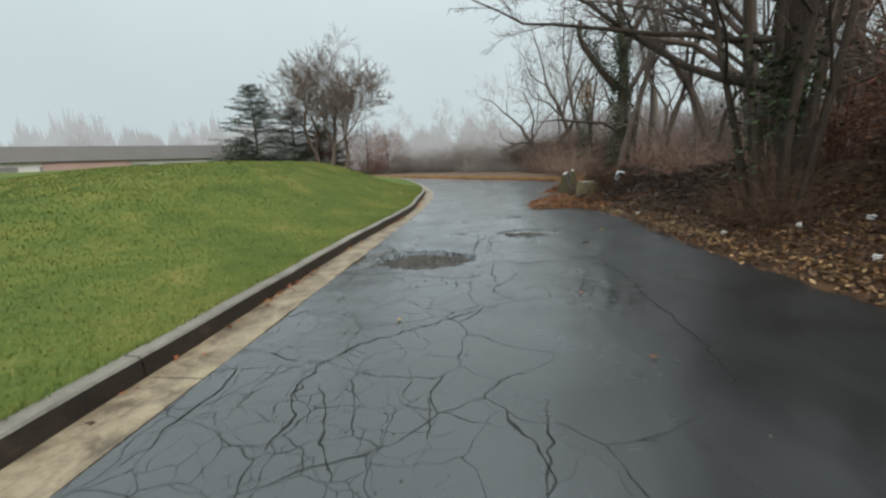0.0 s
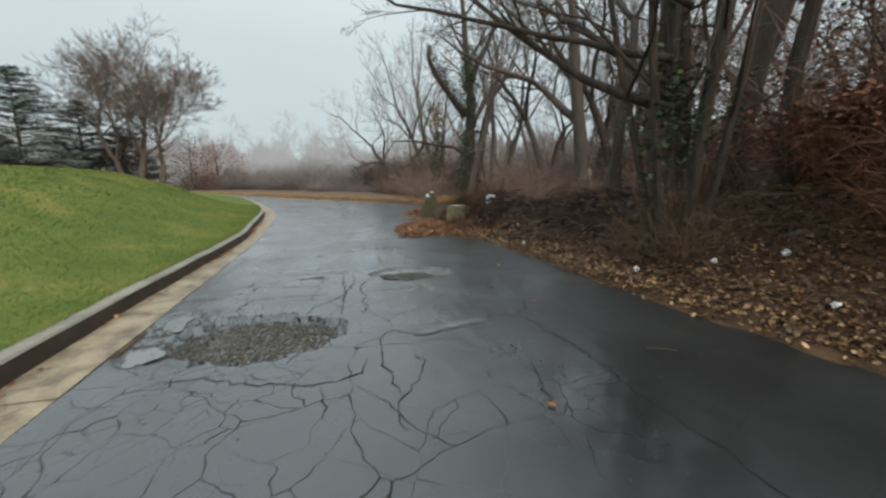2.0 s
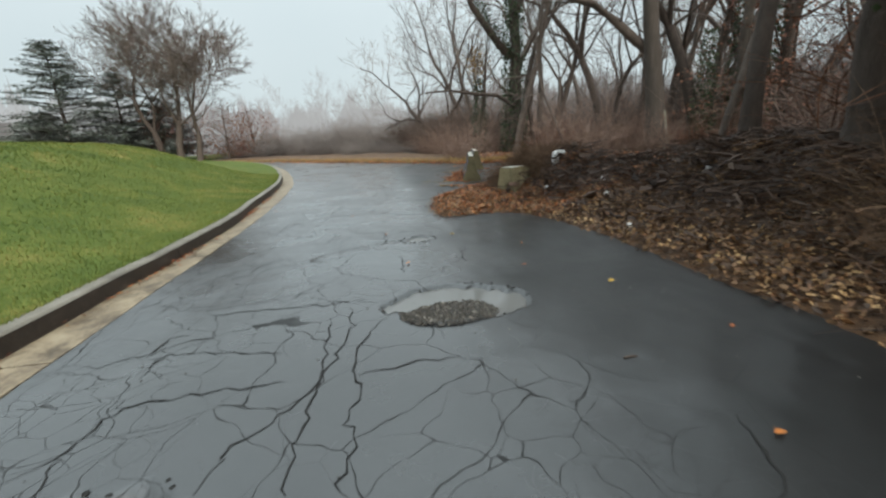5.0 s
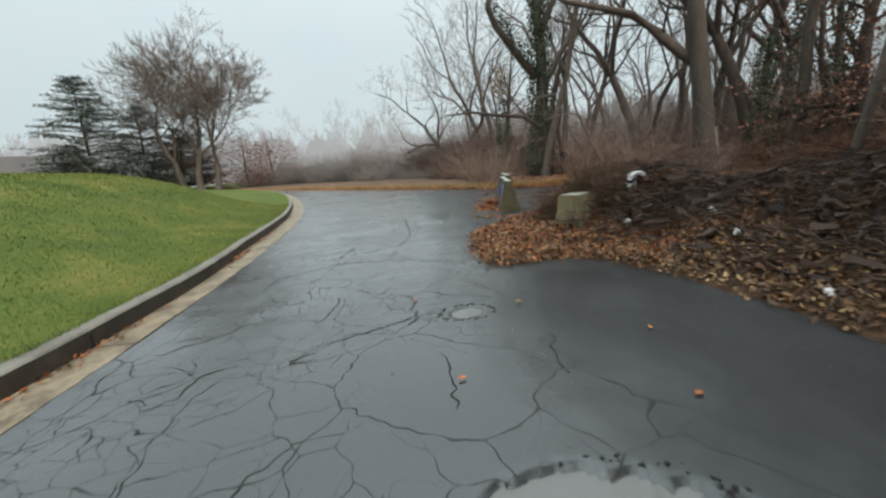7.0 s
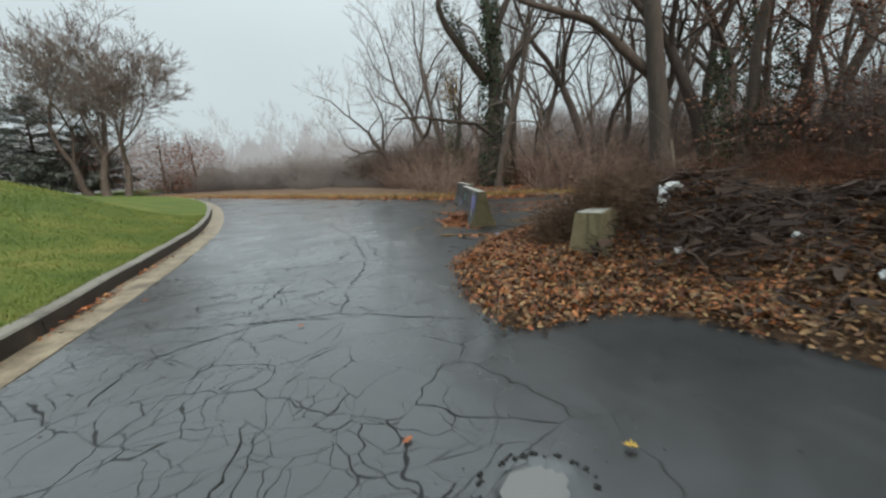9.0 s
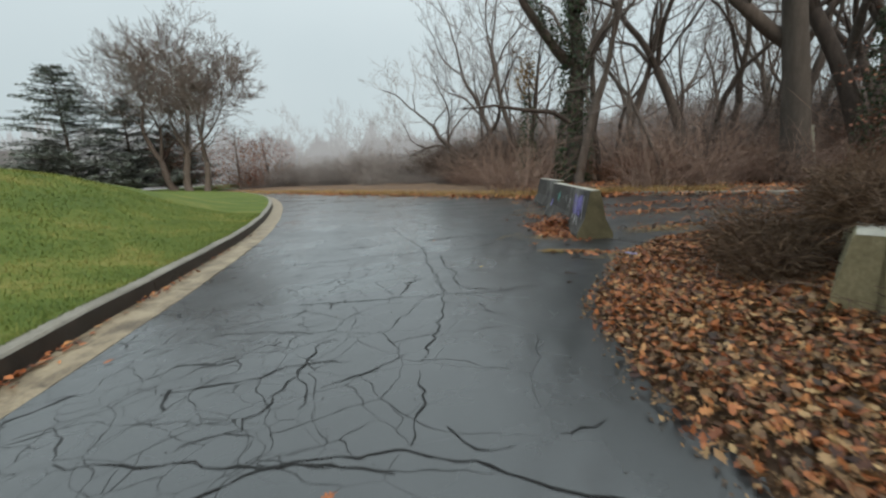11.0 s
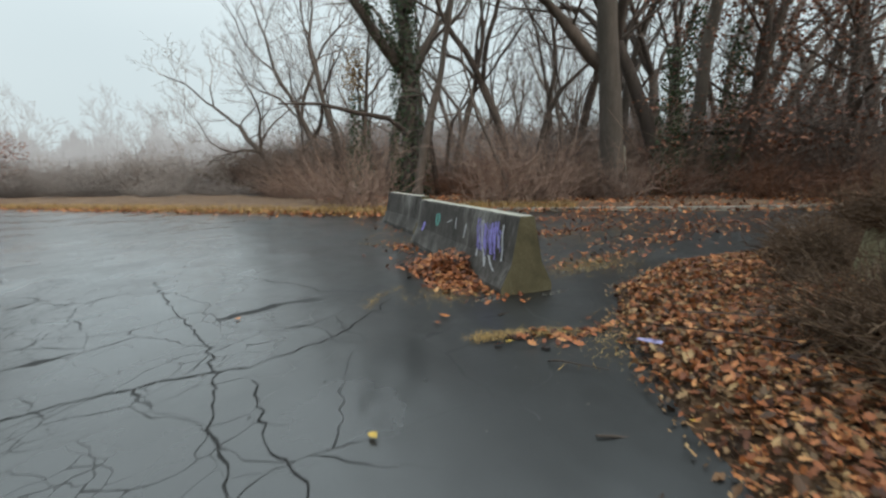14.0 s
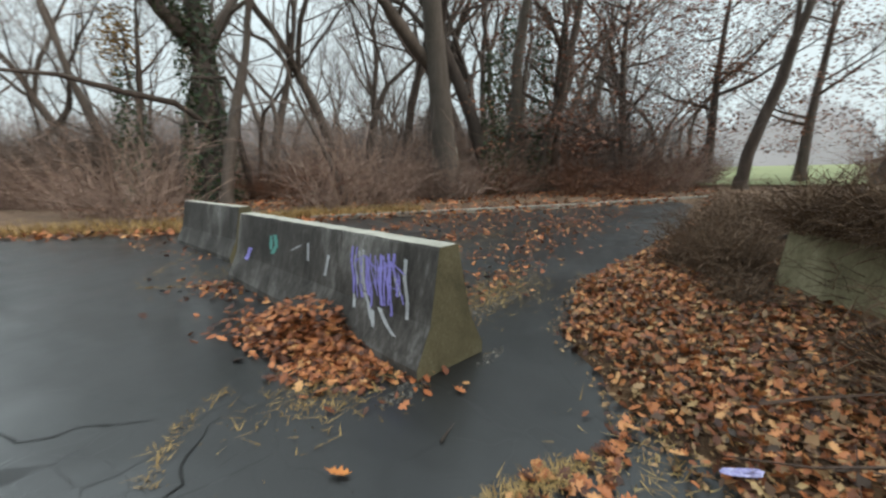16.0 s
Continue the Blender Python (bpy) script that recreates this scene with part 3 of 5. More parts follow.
# Kerb with gutter, in cast lengths with open joints.
KERBS = thing("kerb", "weathered wet concrete kerb with a pale gutter pan", "kerb", kind="structure")
y0 = -12.0
while y0 < 60:
    y1 = y0 + 3.0
    s_face, s_top, s_pan = Soup(), Soup(), Soup()
    steps = 7
    for soup, prof in ((s_pan, [(0, 0.0, -0.10), (0, 0.0, 0.006), (1, 0.0, 0.012), (1, 0.0, -0.1)]),
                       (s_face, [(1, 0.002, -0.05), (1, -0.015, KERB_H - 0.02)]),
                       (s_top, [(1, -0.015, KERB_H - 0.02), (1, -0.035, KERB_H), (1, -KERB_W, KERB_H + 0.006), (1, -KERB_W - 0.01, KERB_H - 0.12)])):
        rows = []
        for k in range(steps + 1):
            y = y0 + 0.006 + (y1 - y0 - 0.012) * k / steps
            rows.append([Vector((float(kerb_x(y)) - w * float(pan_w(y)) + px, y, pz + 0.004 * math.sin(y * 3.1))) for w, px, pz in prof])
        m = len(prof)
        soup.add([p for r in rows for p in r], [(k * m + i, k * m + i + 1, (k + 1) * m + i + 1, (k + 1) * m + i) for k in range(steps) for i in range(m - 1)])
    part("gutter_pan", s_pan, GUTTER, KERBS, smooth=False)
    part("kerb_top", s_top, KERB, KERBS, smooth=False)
    part("kerb_face", s_face, KERB_FACE, KERBS, "dark brown kerb face", smooth=False)
    y0 = y1

# Far kerb round the side lot.
FARKERB = thing("lot_kerb", "low leaf-edged concrete kerb round the side lot", "kerb", kind="structure")
LOT = [(20.5, 18.2), (19, 19.3), (15.7, 21.9), (12.6, 25.0), (10.4, 27.2)]
for (xa, ya), (xb, yb) in zip(LOT, LOT[1:]):
    s = Soup()
    d = Vector((xb - xa, yb - ya, 0)).normalized()
    nrm = Vector((d.y, -d.x, 0))
    a, b = Vector((xa, ya, 0)), Vector((xb, yb, 0))
    vs = []
    for p in (a, b):
        vs += [p + nrm * o + Vector((0, 0, h)) for o, h in ((0, -0.05), (0.01, 0.11), (0.03, 0.13), (0.17, 0.13), (0.18, -0.05))]
    s.add(vs, [(i, i + 1, i + 6, i + 5) for i in range(4)])
    part("kerb_length", s, KERB, FARKERB, smooth=False)


# ---- concrete barriers ----
SIDE = [(0.305, 0.0), (0.305, 0.075), (0.18, 0.33), (0.085, 0.80), (0.075, 0.82)]


def barrier(label, near, far_end, sink=0.0, paint=False, skin=None, ends=None, outline=None):
    outline = outline or SIDE
    a, b = Vector((*near, 0)), Vector((*far_end, 0))
    length = (b - a).length
    ob = thing("concrete_barrier", label, "barrier", (a.x, a.y, -sink), "concrete barriers")
    ob.rotation_euler = (0, 0, math.atan2(b.y - a.y, b.x - a.x))
    rng = random.Random(int(length * 100))
    prof = [(-x, z) for x, z in outline] + [(x, z) for x, z in reversed(outline)]
    n = 26
    rows = []
    for k in range(n + 1):
        x = length * k / n
        rows.append([Vector((x, y * (1 + 0.01 * math.sin(x * 5 + z * 9)), z + 0.004 * rng.uniform(-1, 1) * (z > 0.7))) for y, z in prof])
    m = len(prof)
    for side, lo, hi in (("left", 5, 8), ("right", 0, 3)):
        s = Soup()
        for k in range(n):
            for i in range(lo, hi + 1):
                s.add([rows[k][i], rows[k][i + 1], rows[k + 1][i + 1], rows[k + 1][i]] if i + 1 < m else [], [(0, 3, 2, 1)] if i + 1 < m else [])
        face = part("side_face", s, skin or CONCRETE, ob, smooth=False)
        if side == "left":
            painted = face
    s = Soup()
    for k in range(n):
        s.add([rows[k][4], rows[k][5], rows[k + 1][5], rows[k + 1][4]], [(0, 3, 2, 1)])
    part("top", s, TOPCAP, ob, "pale concrete top", smooth=False)
    for k, flip in ((0, 1), (n, -1)):
        s = Soup()
        x = 0.0 if k == 0 else length
        for i in range(4):
            p, q = prof[i], prof[i + 1]
            for sg in (1, -1):
                quad = [Vector((x, sg * p[0], p[1])), Vector((x, sg * 0.012, p[1])), Vector((x, sg * 0.012, q[1])), Vector((x, sg * q[0], q[1]))]
                s.add(quad, [(0, 1, 2, 3) if sg * flip > 0 else (3, 2, 1, 0)])
        e = 0.03 * flip
        s.add([Vector((x + e, -0.012, 0)), Vector((x + e, 0.012, 0)), Vector((x + e, 0.012, 0.82)), Vector((x + e, -0.012, 0.82))], [(0, 1, 2, 3)])
        part("end_face", s, ends or MOSSY, ob, "moss-stained end with a keyway slot", smooth=False)
    if paint:
        def at(x, z, off=0.004):
            for (y0, z0), (y1, z1) in zip(SIDE, SIDE[1:]):
                if z0 <= z <= z1:
                    return Vector((x, y0 + (y1 - y0) * (z - z0) / (z1 - z0) + off, z))
            return Vector((x, 0.08, z))
        strokes = []
        for i in range(22):
            x = 0.27 + 0.031 * i + rng.uniform(-0.015, 0.015)
            top, low = rng.uniform(0.58, 0.73), rng.uniform(0.30, 0.46)
            strokes.append((PURPLE if rng.random() < 0.72 else WHITE_PAINT, [(x + 0.05, top), (x + 0.035 + rng.uniform(-0.02, 0.02), 0.66 * top + 0.34 * low), (x + rng.uniform(-0.02, 0.02), 0.3 * top + 0.7 * low), (x - 0.03, low)], rng.uniform(0.006, 0.021)))
        strokes += [(PURPLE, [(0.30, 0.60), (0.45, 0.66), (0.62, 0.58), (0.80, 0.67), (0.95, 0.60)], 0.016), (PURPLE, [(0.34, 0.48), (0.55, 0.52), (0.75, 0.46)], 0.014), (WHITE_PAINT, [(0.75, 0.40), (0.66, 0.30), (0.60, 0.24)], 0.022), (WHITE_PAINT, [(0.9, 0.36), (0.85, 0.27)], 0.018), (WHITE_PAINT, [(0.55, 0.33), (0.42, 0.25), (0.3, 0.2)], 0.03), (WHITE_PAINT, [(0.62, 0.30), (0.55, 0.2)], 0.025),
                    (TEAL, [(2.52, 0.66), (2.46, 0.55), (2.56, 0.46)], 0.05), (TEAL, [(2.62, 0.64), (2.6, 0.5)], 0.04), (WHITE_PAINT, [(1.75, 0.66), (1.72, 0.5)], 0.02), (WHITE_PAINT, [(1.35, 0.6), (1.38, 0.42)], 0.02),
                    (WHITE_PAINT, [(1.9, 0.62), (2.1, 0.55)], 0.018), (PURPLE, [(3.2, 0.45), (3.3, 0.3)], 0.06)]
        for mt, line, w in strokes:
            s = Soup()
            for (xa, za), (xb, zb) in zip(line, line[1:]):
                cut = 5
                pts = [(xa + (xb - xa) * j / cut, za + (zb - za) * j / cut) for j in range(cut + 1)]
                for (x0, z0), (x1, z1) in zip(pts, pts[1:]):
                    j0, j1 = rng.uniform(0.7, 1.2) * w, rng.uniform(0.7, 1.2) * w
                    s.add([at(x0 - j0, z0), at(x0 + j0, z0), at(x1 + j1, z1), at(x1 - j1, z1)], [(0, 1, 2, 3)])
            part("spray_mark", s, mt, painted, smooth=False)
    return ob


barrier("grey concrete barrier with purple graffiti standing on the asphalt", (5.29, 19.28), (6.08, 22.88), 0.0, True)
barrier("grey stained concrete barrier at the side lot's entrance", (6.62, 23.85), (7.15, 26.75))
barrier("mossy concrete barrier half buried in leaves and vines", (5.08, 14.98), (7.94, 17.22), 0.10, False, TANCRETE, TANCRETE, [(0.31, 0.0), (0.31, 0.06), (0.245, 0.30), (0.165, 0.80), (0.15, 0.82)])


# ---- trees ----
def bend(rng, start, way, length, n, wander, lift):
    pts, p, d = [start.copy()], start.copy(), way.normalized()
    for _ in range(n):
        d = (d + Vector((rng.gauss(0, wander), rng.gauss(0, wander), rng.gauss(0, wander) + lift))).normalized()
        p = p + d * (length / n)
        pts.append(p.copy())
    return pts


def sprout(rng, trunk, crown, pts, r0, r1, level, spec):
    """Limbs from a stem: thick ones into the trunk soup, thin ones into the crown soup."""
    count, start, ratio, spread = spec["count"][level], spec["start"][level], spec["ratio"][level], spec["spread"][level]
    n = len(pts) - 1
    total = sum((pts[i + 1] - pts[i]).length for i in range(n))
    for c in range(count):
        t = start + (0.98 - start) * (c + rng.random()) / count
        f = t * n
        i = min(int(f), n - 1)
        p = pts[i].lerp(pts[i + 1], f - i)
        d = (pts[i + 1] - pts[i]).normalized()
        side = Vector((rng.gauss(0, 1), rng.gauss(0, 1), rng.gauss(0, 0.6)))
        side = (side - d * side.dot(d)).normalized()
        ang = math.radians(rng.uniform(*spread))
        way = d * math.cos(ang) + side * math.sin(ang)
        ln = total * ratio * rng.uniform(0.65, 1.15) * (1.15 - 0.55 * t)
        r = (r0 + (r1 - r0) * t) * rng.uniform(0.42, 0.62)
        segs = 6 if level == 0 else 4 if level == 1 else 3
        limb = bend(rng, p, way, ln, segs, spec["wander"] * (1 + 0.3 * level), spec["lift"][level])
        rr = [max(r * (1 - 0.85 * k / segs), spec["thin"]) for k in range(segs + 1)]
        (trunk if level == 0 else crown).tube(limb, rr, 5 if level == 0 else 3)
        if level + 1 < len(spec["count"]):
            sprout(rng, trunk, crown, limb, r, max(r * 0.15, spec["thin"]), level + 1, spec)


BASE_SPEC = dict(count=(11, 7, 6), start=(0.42, 0.25, 0.2), ratio=(0.42, 0.5, 0.5), spread=((28, 60), (25, 60), (25, 65)), wander=0.09, lift=(0.05, 0.04, 0.03), thin=0.006)


def tree(name, label, seed, height, r0, where=(0, 0, 0), lean=(0, 0), stems=1, spec=None, bark=None, twigs=None, group="", stem_spread=0.35, bare=0.0):
    """A bare tree: trunk with limbs, and a crown of fine twigs."""
    sp = dict(BASE_SPEC, **(spec or {}))
    rng = random.Random(seed)
    trunk, crown = Soup(), Soup()
    for s in range(stems):
        w = 6.283 * s / max(stems, 1) + rng.uniform(-0.4, 0.4)
        tilt = stem_spread * rng.uniform(0.5, 1.1) if stems > 1 else 0.03
        way = Vector((lean[0] + tilt * math.cos(w), lean[1] + tilt * math.sin(w), 1))
        base = Vector((0.5 * r0 * math.cos(w), 0.5 * r0 * math.sin(w), -0.25)) * (2.6 if stems > 1 else 0.0) + Vector((0, 0, -0.25))
        h = height * rng.uniform(0.85, 1.05) if stems > 1 else height
        r = r0 * (rng.uniform(0.6, 0.9) if stems > 1 else 1.0)
        pts = bend(rng, base, way, h, 10, 0.035, 0.02)
        rad = [r * (1.35 if k == 0 else 1.0) * (1 - 0.88 * k / 10) for k in range(11)]
        trunk.tube(pts, rad, 9)
        sprout(rng, trunk, crown, pts, r, r * 0.12, 0, sp)
    ob = thing(name, label, "tree", where, group)
    part("trunk", trunk, bark or BARK, ob)
    part("crown", crown, twigs or TWIG, ob, smooth=False)
    return ob


FORK_SPEC = dict(depth=7, ratio=0.78, angle=(18, 38), tri=0.3, wander=0.10, lift=0.05, taper=0.76, thin=0.006, thick=0.045, shoots=1)


def fork(rng, limbs, p, way, length, r, depth, sp):
    """A limb that forks at its end, again and again, with shoots along it."""
    pts = bend(rng, p, way, length * rng.uniform(0.75, 1.2), 4, sp["wander"], sp["lift"])
    r1 = max(r * sp["taper"], sp["thin"])
    limbs.append((pts, r, r1))
    if depth < 1:
        return
    d = (pts[-1] - pts[-2]).normalized()
    kids = 3 if rng.random() < sp["tri"] else 2
    turn = rng.uniform(0, 6.283)
    a = d.cross(Vector((0.3, 0.9, 0.2))).normalized()
    b = d.cross(a)
    for c in range(kids):
        w = turn + 6.283 * c / kids + rng.gauss(0, 0.4)
        g = math.radians(rng.uniform(*sp["angle"])) * (0.5 if c == 0 else 1.0)
        fork(rng, limbs, pts[-1], d * math.cos(g) + (a * math.cos(w) + b * math.sin(w)) * math.sin(g), length * sp["ratio"] * (1 if c == 0 else rng.uniform(0.7, 0.98)),
             max(r1 * (0.82 if c == 0 else rng.uniform(0.42, 0.66)), sp["thin"]), depth - 1, sp)
    if depth < sp["depth"]:
        for _ in range(sp["shoots"]):
            w, g = rng.uniform(0, 6.283), math.radians(rng.uniform(35, 70))
            fork(rng, limbs, pts[rng.randint(1, 3)], d * math.cos(g) + (a * math.cos(w) + b * math.sin(w)) * math.sin(g), length * rng.uniform(0.4, 0.75), max(r1 * 0.4, sp["thin"]), min(depth - 2, 2), sp)


def forked_tree(name, label, seed, height, where, stems, spec=None, bark=None, twigs=None, group=""):
    """A bare tree whose stems (x, y, lean x, lean y, bole, radius) fork into a full crown of the given height."""
    sp = dict(FORK_SPEC, **(spec or {}))
    rng = random.Random(seed)
    trunk, crown, limbs = Soup(), Soup(), []
    for x, y, lx, ly, bole, r in stems:
        fork(rng, limbs, Vector((x, y, 0)), Vector((lx, ly, 1)), bole, r, sp["depth"], sp)
    grow = height / max(pts[-1].z for pts, r, r1 in limbs)
    for pts, r, r1 in limbs:
        sides = 9 if r > 0.15 else 5 if r > 0.05 else 3
        (trunk if r > sp["thick"] else crown).tube([p * grow for p in pts], [r + (r1 - r) * i / 4 for i in range(5)], sides)
    for x, y, lx, ly, bole, r in stems:
        trunk.tube([Vector((x - 0.1 * lx, y - 0.1 * ly, -0.3)) * grow, Vector((x, y, 0.05)) * grow, Vector((x + 0.5 * lx, y + 0.5 * ly, 0.5)) * grow], [r * 1.6, r * 1.22, r * 0.99], 9)
    ob = thing(name, label, "tree", where, group)
    part("trunk", trunk, bark or BARK, ob)
    part("crown", crown, twigs or TWIG, ob, smooth=False)
    return ob


def leaf_cloud(rng, centre, size, count, leaf, tilt=0.9):
    s = Soup()
    for _ in range(count):
        v = Vector((rng.gauss(0, 0.42), rng.gauss(0, 0.42), rng.gauss(0, 0.42)))
        s.leaf(Vector(centre) + Vector((v.x * size[0], v.y * size[1], v.z * size[2])), leaf * rng.uniform(0.7, 1.4), rng, tilt)
    return s


def ivy_column(rng, height, radius, count, lean=(0, 0), leaf=0.10):
    s = Soup()
    for _ in range(count):
        h = height * rng.random() ** 1.15
        w = rng.uniform(0, 6.283)
        r = radius * (1.35 - 0.7 * h / height) * rng.uniform(0.75, 1.5)
        s.leaf((lean[0] * h + r * math.cos(w), lean[1] * h + r * math.sin(w), h), leaf * rng.uniform(0.7, 1.4), rng, 1.0, Vector((math.cos(w), math.sin(w), rng.uniform(-0.2, 0.6))).normalized())
    return s


def shrub(name, label, seed, height, spread, stems, material, where=(0, 0, 0), group="", twig_r=0.008, fork=3, droop=-0.05):
    """A bush of many bare arching canes."""
    rng = random.Random(seed)
    s = Soup()
    for _ in range(stems):
        w = rng.uniform(0, 6.283)
        o = rng.uniform(0, 0.5) * spread
        base = Vector((o * math.cos(w), o * math.sin(w), -0.1))
        way = Vector((rng.gauss(0, 0.55), rng.gauss(0, 0.55), 1))
        ln = height * rng.uniform(0.6, 1.2)
        pts = bend(rng, base, way, ln, 5, 0.16, droop)
        r = twig_r * rng.uniform(0.7, 1.4)
        s.tube(pts, [r * (1 - 0.7 * k / 5) for k in range(6)], 3)
        for _ in range(fork):
            k = rng.randint(1, 4)
            q = bend(rng, pts[k], Vector((rng.gauss(0, 1), rng.gauss(0, 1), rng.uniform(-0.1, 1))), ln * rng.uniform(0.2, 0.45), 3, 0.2, droop)
            s.tube(q, [r * 0.6, r * 0.5, r * 0.4, r * 0.2], 3)
    ob = thing(name, label, "shrub", where, group)
    part("growth", s, material, ob, smooth=False)
    return ob


def ground_at(x, y):
    if x < float(kerb_x(y)) - 0.4:
        return float(lawn_z(x, y))
    return float(wood_z(x, y))


rng = random.Random(11)

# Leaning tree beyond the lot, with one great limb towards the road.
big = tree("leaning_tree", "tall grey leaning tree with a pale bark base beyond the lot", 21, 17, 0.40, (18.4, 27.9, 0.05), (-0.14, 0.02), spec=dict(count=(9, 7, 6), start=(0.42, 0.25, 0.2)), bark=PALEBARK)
s, c = Soup(), Soup()
limb = [Vector(p) for p in ((-0.45, 0.1, 3.9), (-1.1, 0.3, 4.4), (-1.9, 0.4, 5.1), (-2.8, 0.6, 5.8), (-3.8, 0.8, 6.1), (-5.0, 1.2, 6.5), (-6.2, 1.4, 7.1), (-7.4, 1.6, 8.0))]
s.tube(limb, [0.22, 0.19, 0.17, 0.145, 0.12, 0.09, 0.06, 0.03], 8)
limb2 = [Vector((-0.75, 0, 5.6)), Vector((-1.6, 0.2, 6.6)), Vector((-2.8, 0.1, 7.6)), Vector((-4.4, 0, 8.6)), Vector((-6.2, 0.2, 9.9))]
s.tube(limb2, [0.13, 0.11, 0.09, 0.06, 0.03], 6)
sp = dict(BASE_SPEC, count=(9, 6, 6), start=(0.2, 0.2, 0.2), ratio=(0.4, 0.5, 0.5))
for ln in (limb, limb2):
    sprout(random.Random(5), s, c, ln, 0.14, 0.03, 0, sp)
part("great_limb", s, BARK, big)
part("limb_crown", c, TWIG, big, smooth=False)
s = Soup()
s.tube([Vector((0, 0, -0.1)), Vector((-0.03, 0, 0.5)), Vector((-0.08, 0.005, 1.1)), Vector((-0.13, 0.01, 1.6))], [0.57, 0.44, 0.41, 0.395], 10)
part("pale_base", s, LICHEN, big.children[0], "pale lichen-coated trunk base")
big.scale = (1.36, 1.36, 1.36)

# Ivy-clad tree with a broken limb.
ivyt = tree("ivy_clad_tree", "ivy-clad tree with a broken upraised limb behind the barriers", 33, 17, 0.42, (13.0, 37.0, 0.05), (0.0, 0.02), spec=dict(count=(8, 7, 6), start=(0.5, 0.25, 0.2)))
s = Soup()
s.tube([Vector(p) for p in ((-0.2, 0, 5.2), (-0.9, 0.1, 6.0), (-1.6, 0.1, 6.9), (-2.3, 0.1, 7.8), (-2.65, 0.1, 8.6), (-2.6, 0.1, 9.4))], [0.26, 0.22, 0.19, 0.17, 0.15, 0.13], 8, True)
s.tube([Vector(p) for p in ((0.1, 0, 7.5), (0.6, 0, 8.6), (1.3, 0.1, 9.8), (1.8, 0.1, 11.2))], [0.22, 0.18, 0.15, 0.1], 7)
s.tube([Vector(p) for p in ((-0.1, -0.3, 2.6), (-1.2, -0.5, 3.2), (-2.6, -0.8, 3.3), (-4.0, -1, 3.5), (-5.4, -1.1, 3.4))], [0.11, 0.1, 0.085, 0.06, 0.03], 6)
s.tube([Vector(p) for p in ((1.1, -0.4, -0.1), (0.95, -0.4, 1.2), (0.7, -0.5, 2.4), (0.9, -0.5, 3.4), (0.5, -0.5, 4.2), (-0.7, -0.6, 4.0))], [0.14, 0.12, 0.1, 0.09, 0.07, 0.04], 6)
part("broken_limb", s, BARK, ivyt)
iv = ivy_column(random.Random(4), 9.5, 0.50, 3200, (0.0, 0.02), 0.13)
for k in range(900):
    q = random.Random(k)
    t = q.random()
    iv.leaf((-0.2 - 2.4 * t + q.gauss(0, 0.2), q.gauss(0, 0.2), 5.2 + 3.6 * t + q.gauss(0, 0.2)), 0.13, q, 1.0)
part("ivy", iv, IVY, ivyt, "dark green ivy")
ivyt.scale = (1.3, 1.3, 1.3)

# Near clump of stems on the bank.
clump = tree("many_stemmed_tree", "dark many-stemmed tree with ivy on the leafy bank", 52, 13, 0.115, (6.95, 8.15, ground_at(6.95, 8.15)), (0.0, 0.0), stems=7, stem_spread=0.27,
             spec=dict(count=(7, 6, 6), start=(0.2, 0.2, 0.2), ratio=(0.36, 0.5, 0.5), spread=((30, 75), (25, 60), (25, 65)), lift=(0.02, 0.01, 0.0)), bark=DARKBARK)
part("ivy", leaf_cloud(random.Random(8), (-0.35, -0.2, 2.1), (0.8, 0.8, 1.4), 650, 0.09), IVY, clump, "dark green ivy")
for k, (start, way, ln, r) in enumerate((((-0.3, 0, 2.2), (-0.75, 0.55, 0.45), 6.5, 0.09), ((-0.2, 0.2, 3.0), (-0.9, 0.7, 0.25), 6.0, 0.07), ((0.0, 0.3, 2.6), (-0.3, 1.0, 0.5), 6.0, 0.09), ((-0.3, -0.2, 3.6), (-0.9, 0.0, 0.25), 4.5, 0.06))):
    s, c = Soup(), Soup()
    pts = bend(random.Random(60 + k), Vector(start), Vector(way), ln, 9, 0.11, -0.02)
    s.tube(pts, [r * (1 - 0.8 * i / 9) for i in range(10)], 6)
    sprout(random.Random(70 + k), s, c, pts, r, 0.015, 0, dict(BASE_SPEC, count=(8, 6, 5), start=(0.25, 0.2, 0.2), ratio=(0.3, 0.5, 0.5), lift=(0.0, -0.01, -0.02), thin=0.004))
    part("overhanging_limb", s, DARKBARK, clump)
    part("limb_crown", c, TWIG, clump, smooth=False)

for k, (x, y, h, stems) in enumerate(((7.7, 8.9, 15, [(0, 0, 0.05, 0.05, 4.5, 0.20)]), (8.9, 8.0, 14, [(0, 0, 0.16, 0.0, 4.0, 0.15)]))):
    forked_tree("bank_tree", "dark wet forked tree on the leafy bank", 80 + k, h, (x, y, ground_at(x, y)), stems, dict(depth=7, ratio=0.76, angle=(16, 40), wander=0.13), DARKBARK, TWIG, "bank trees")

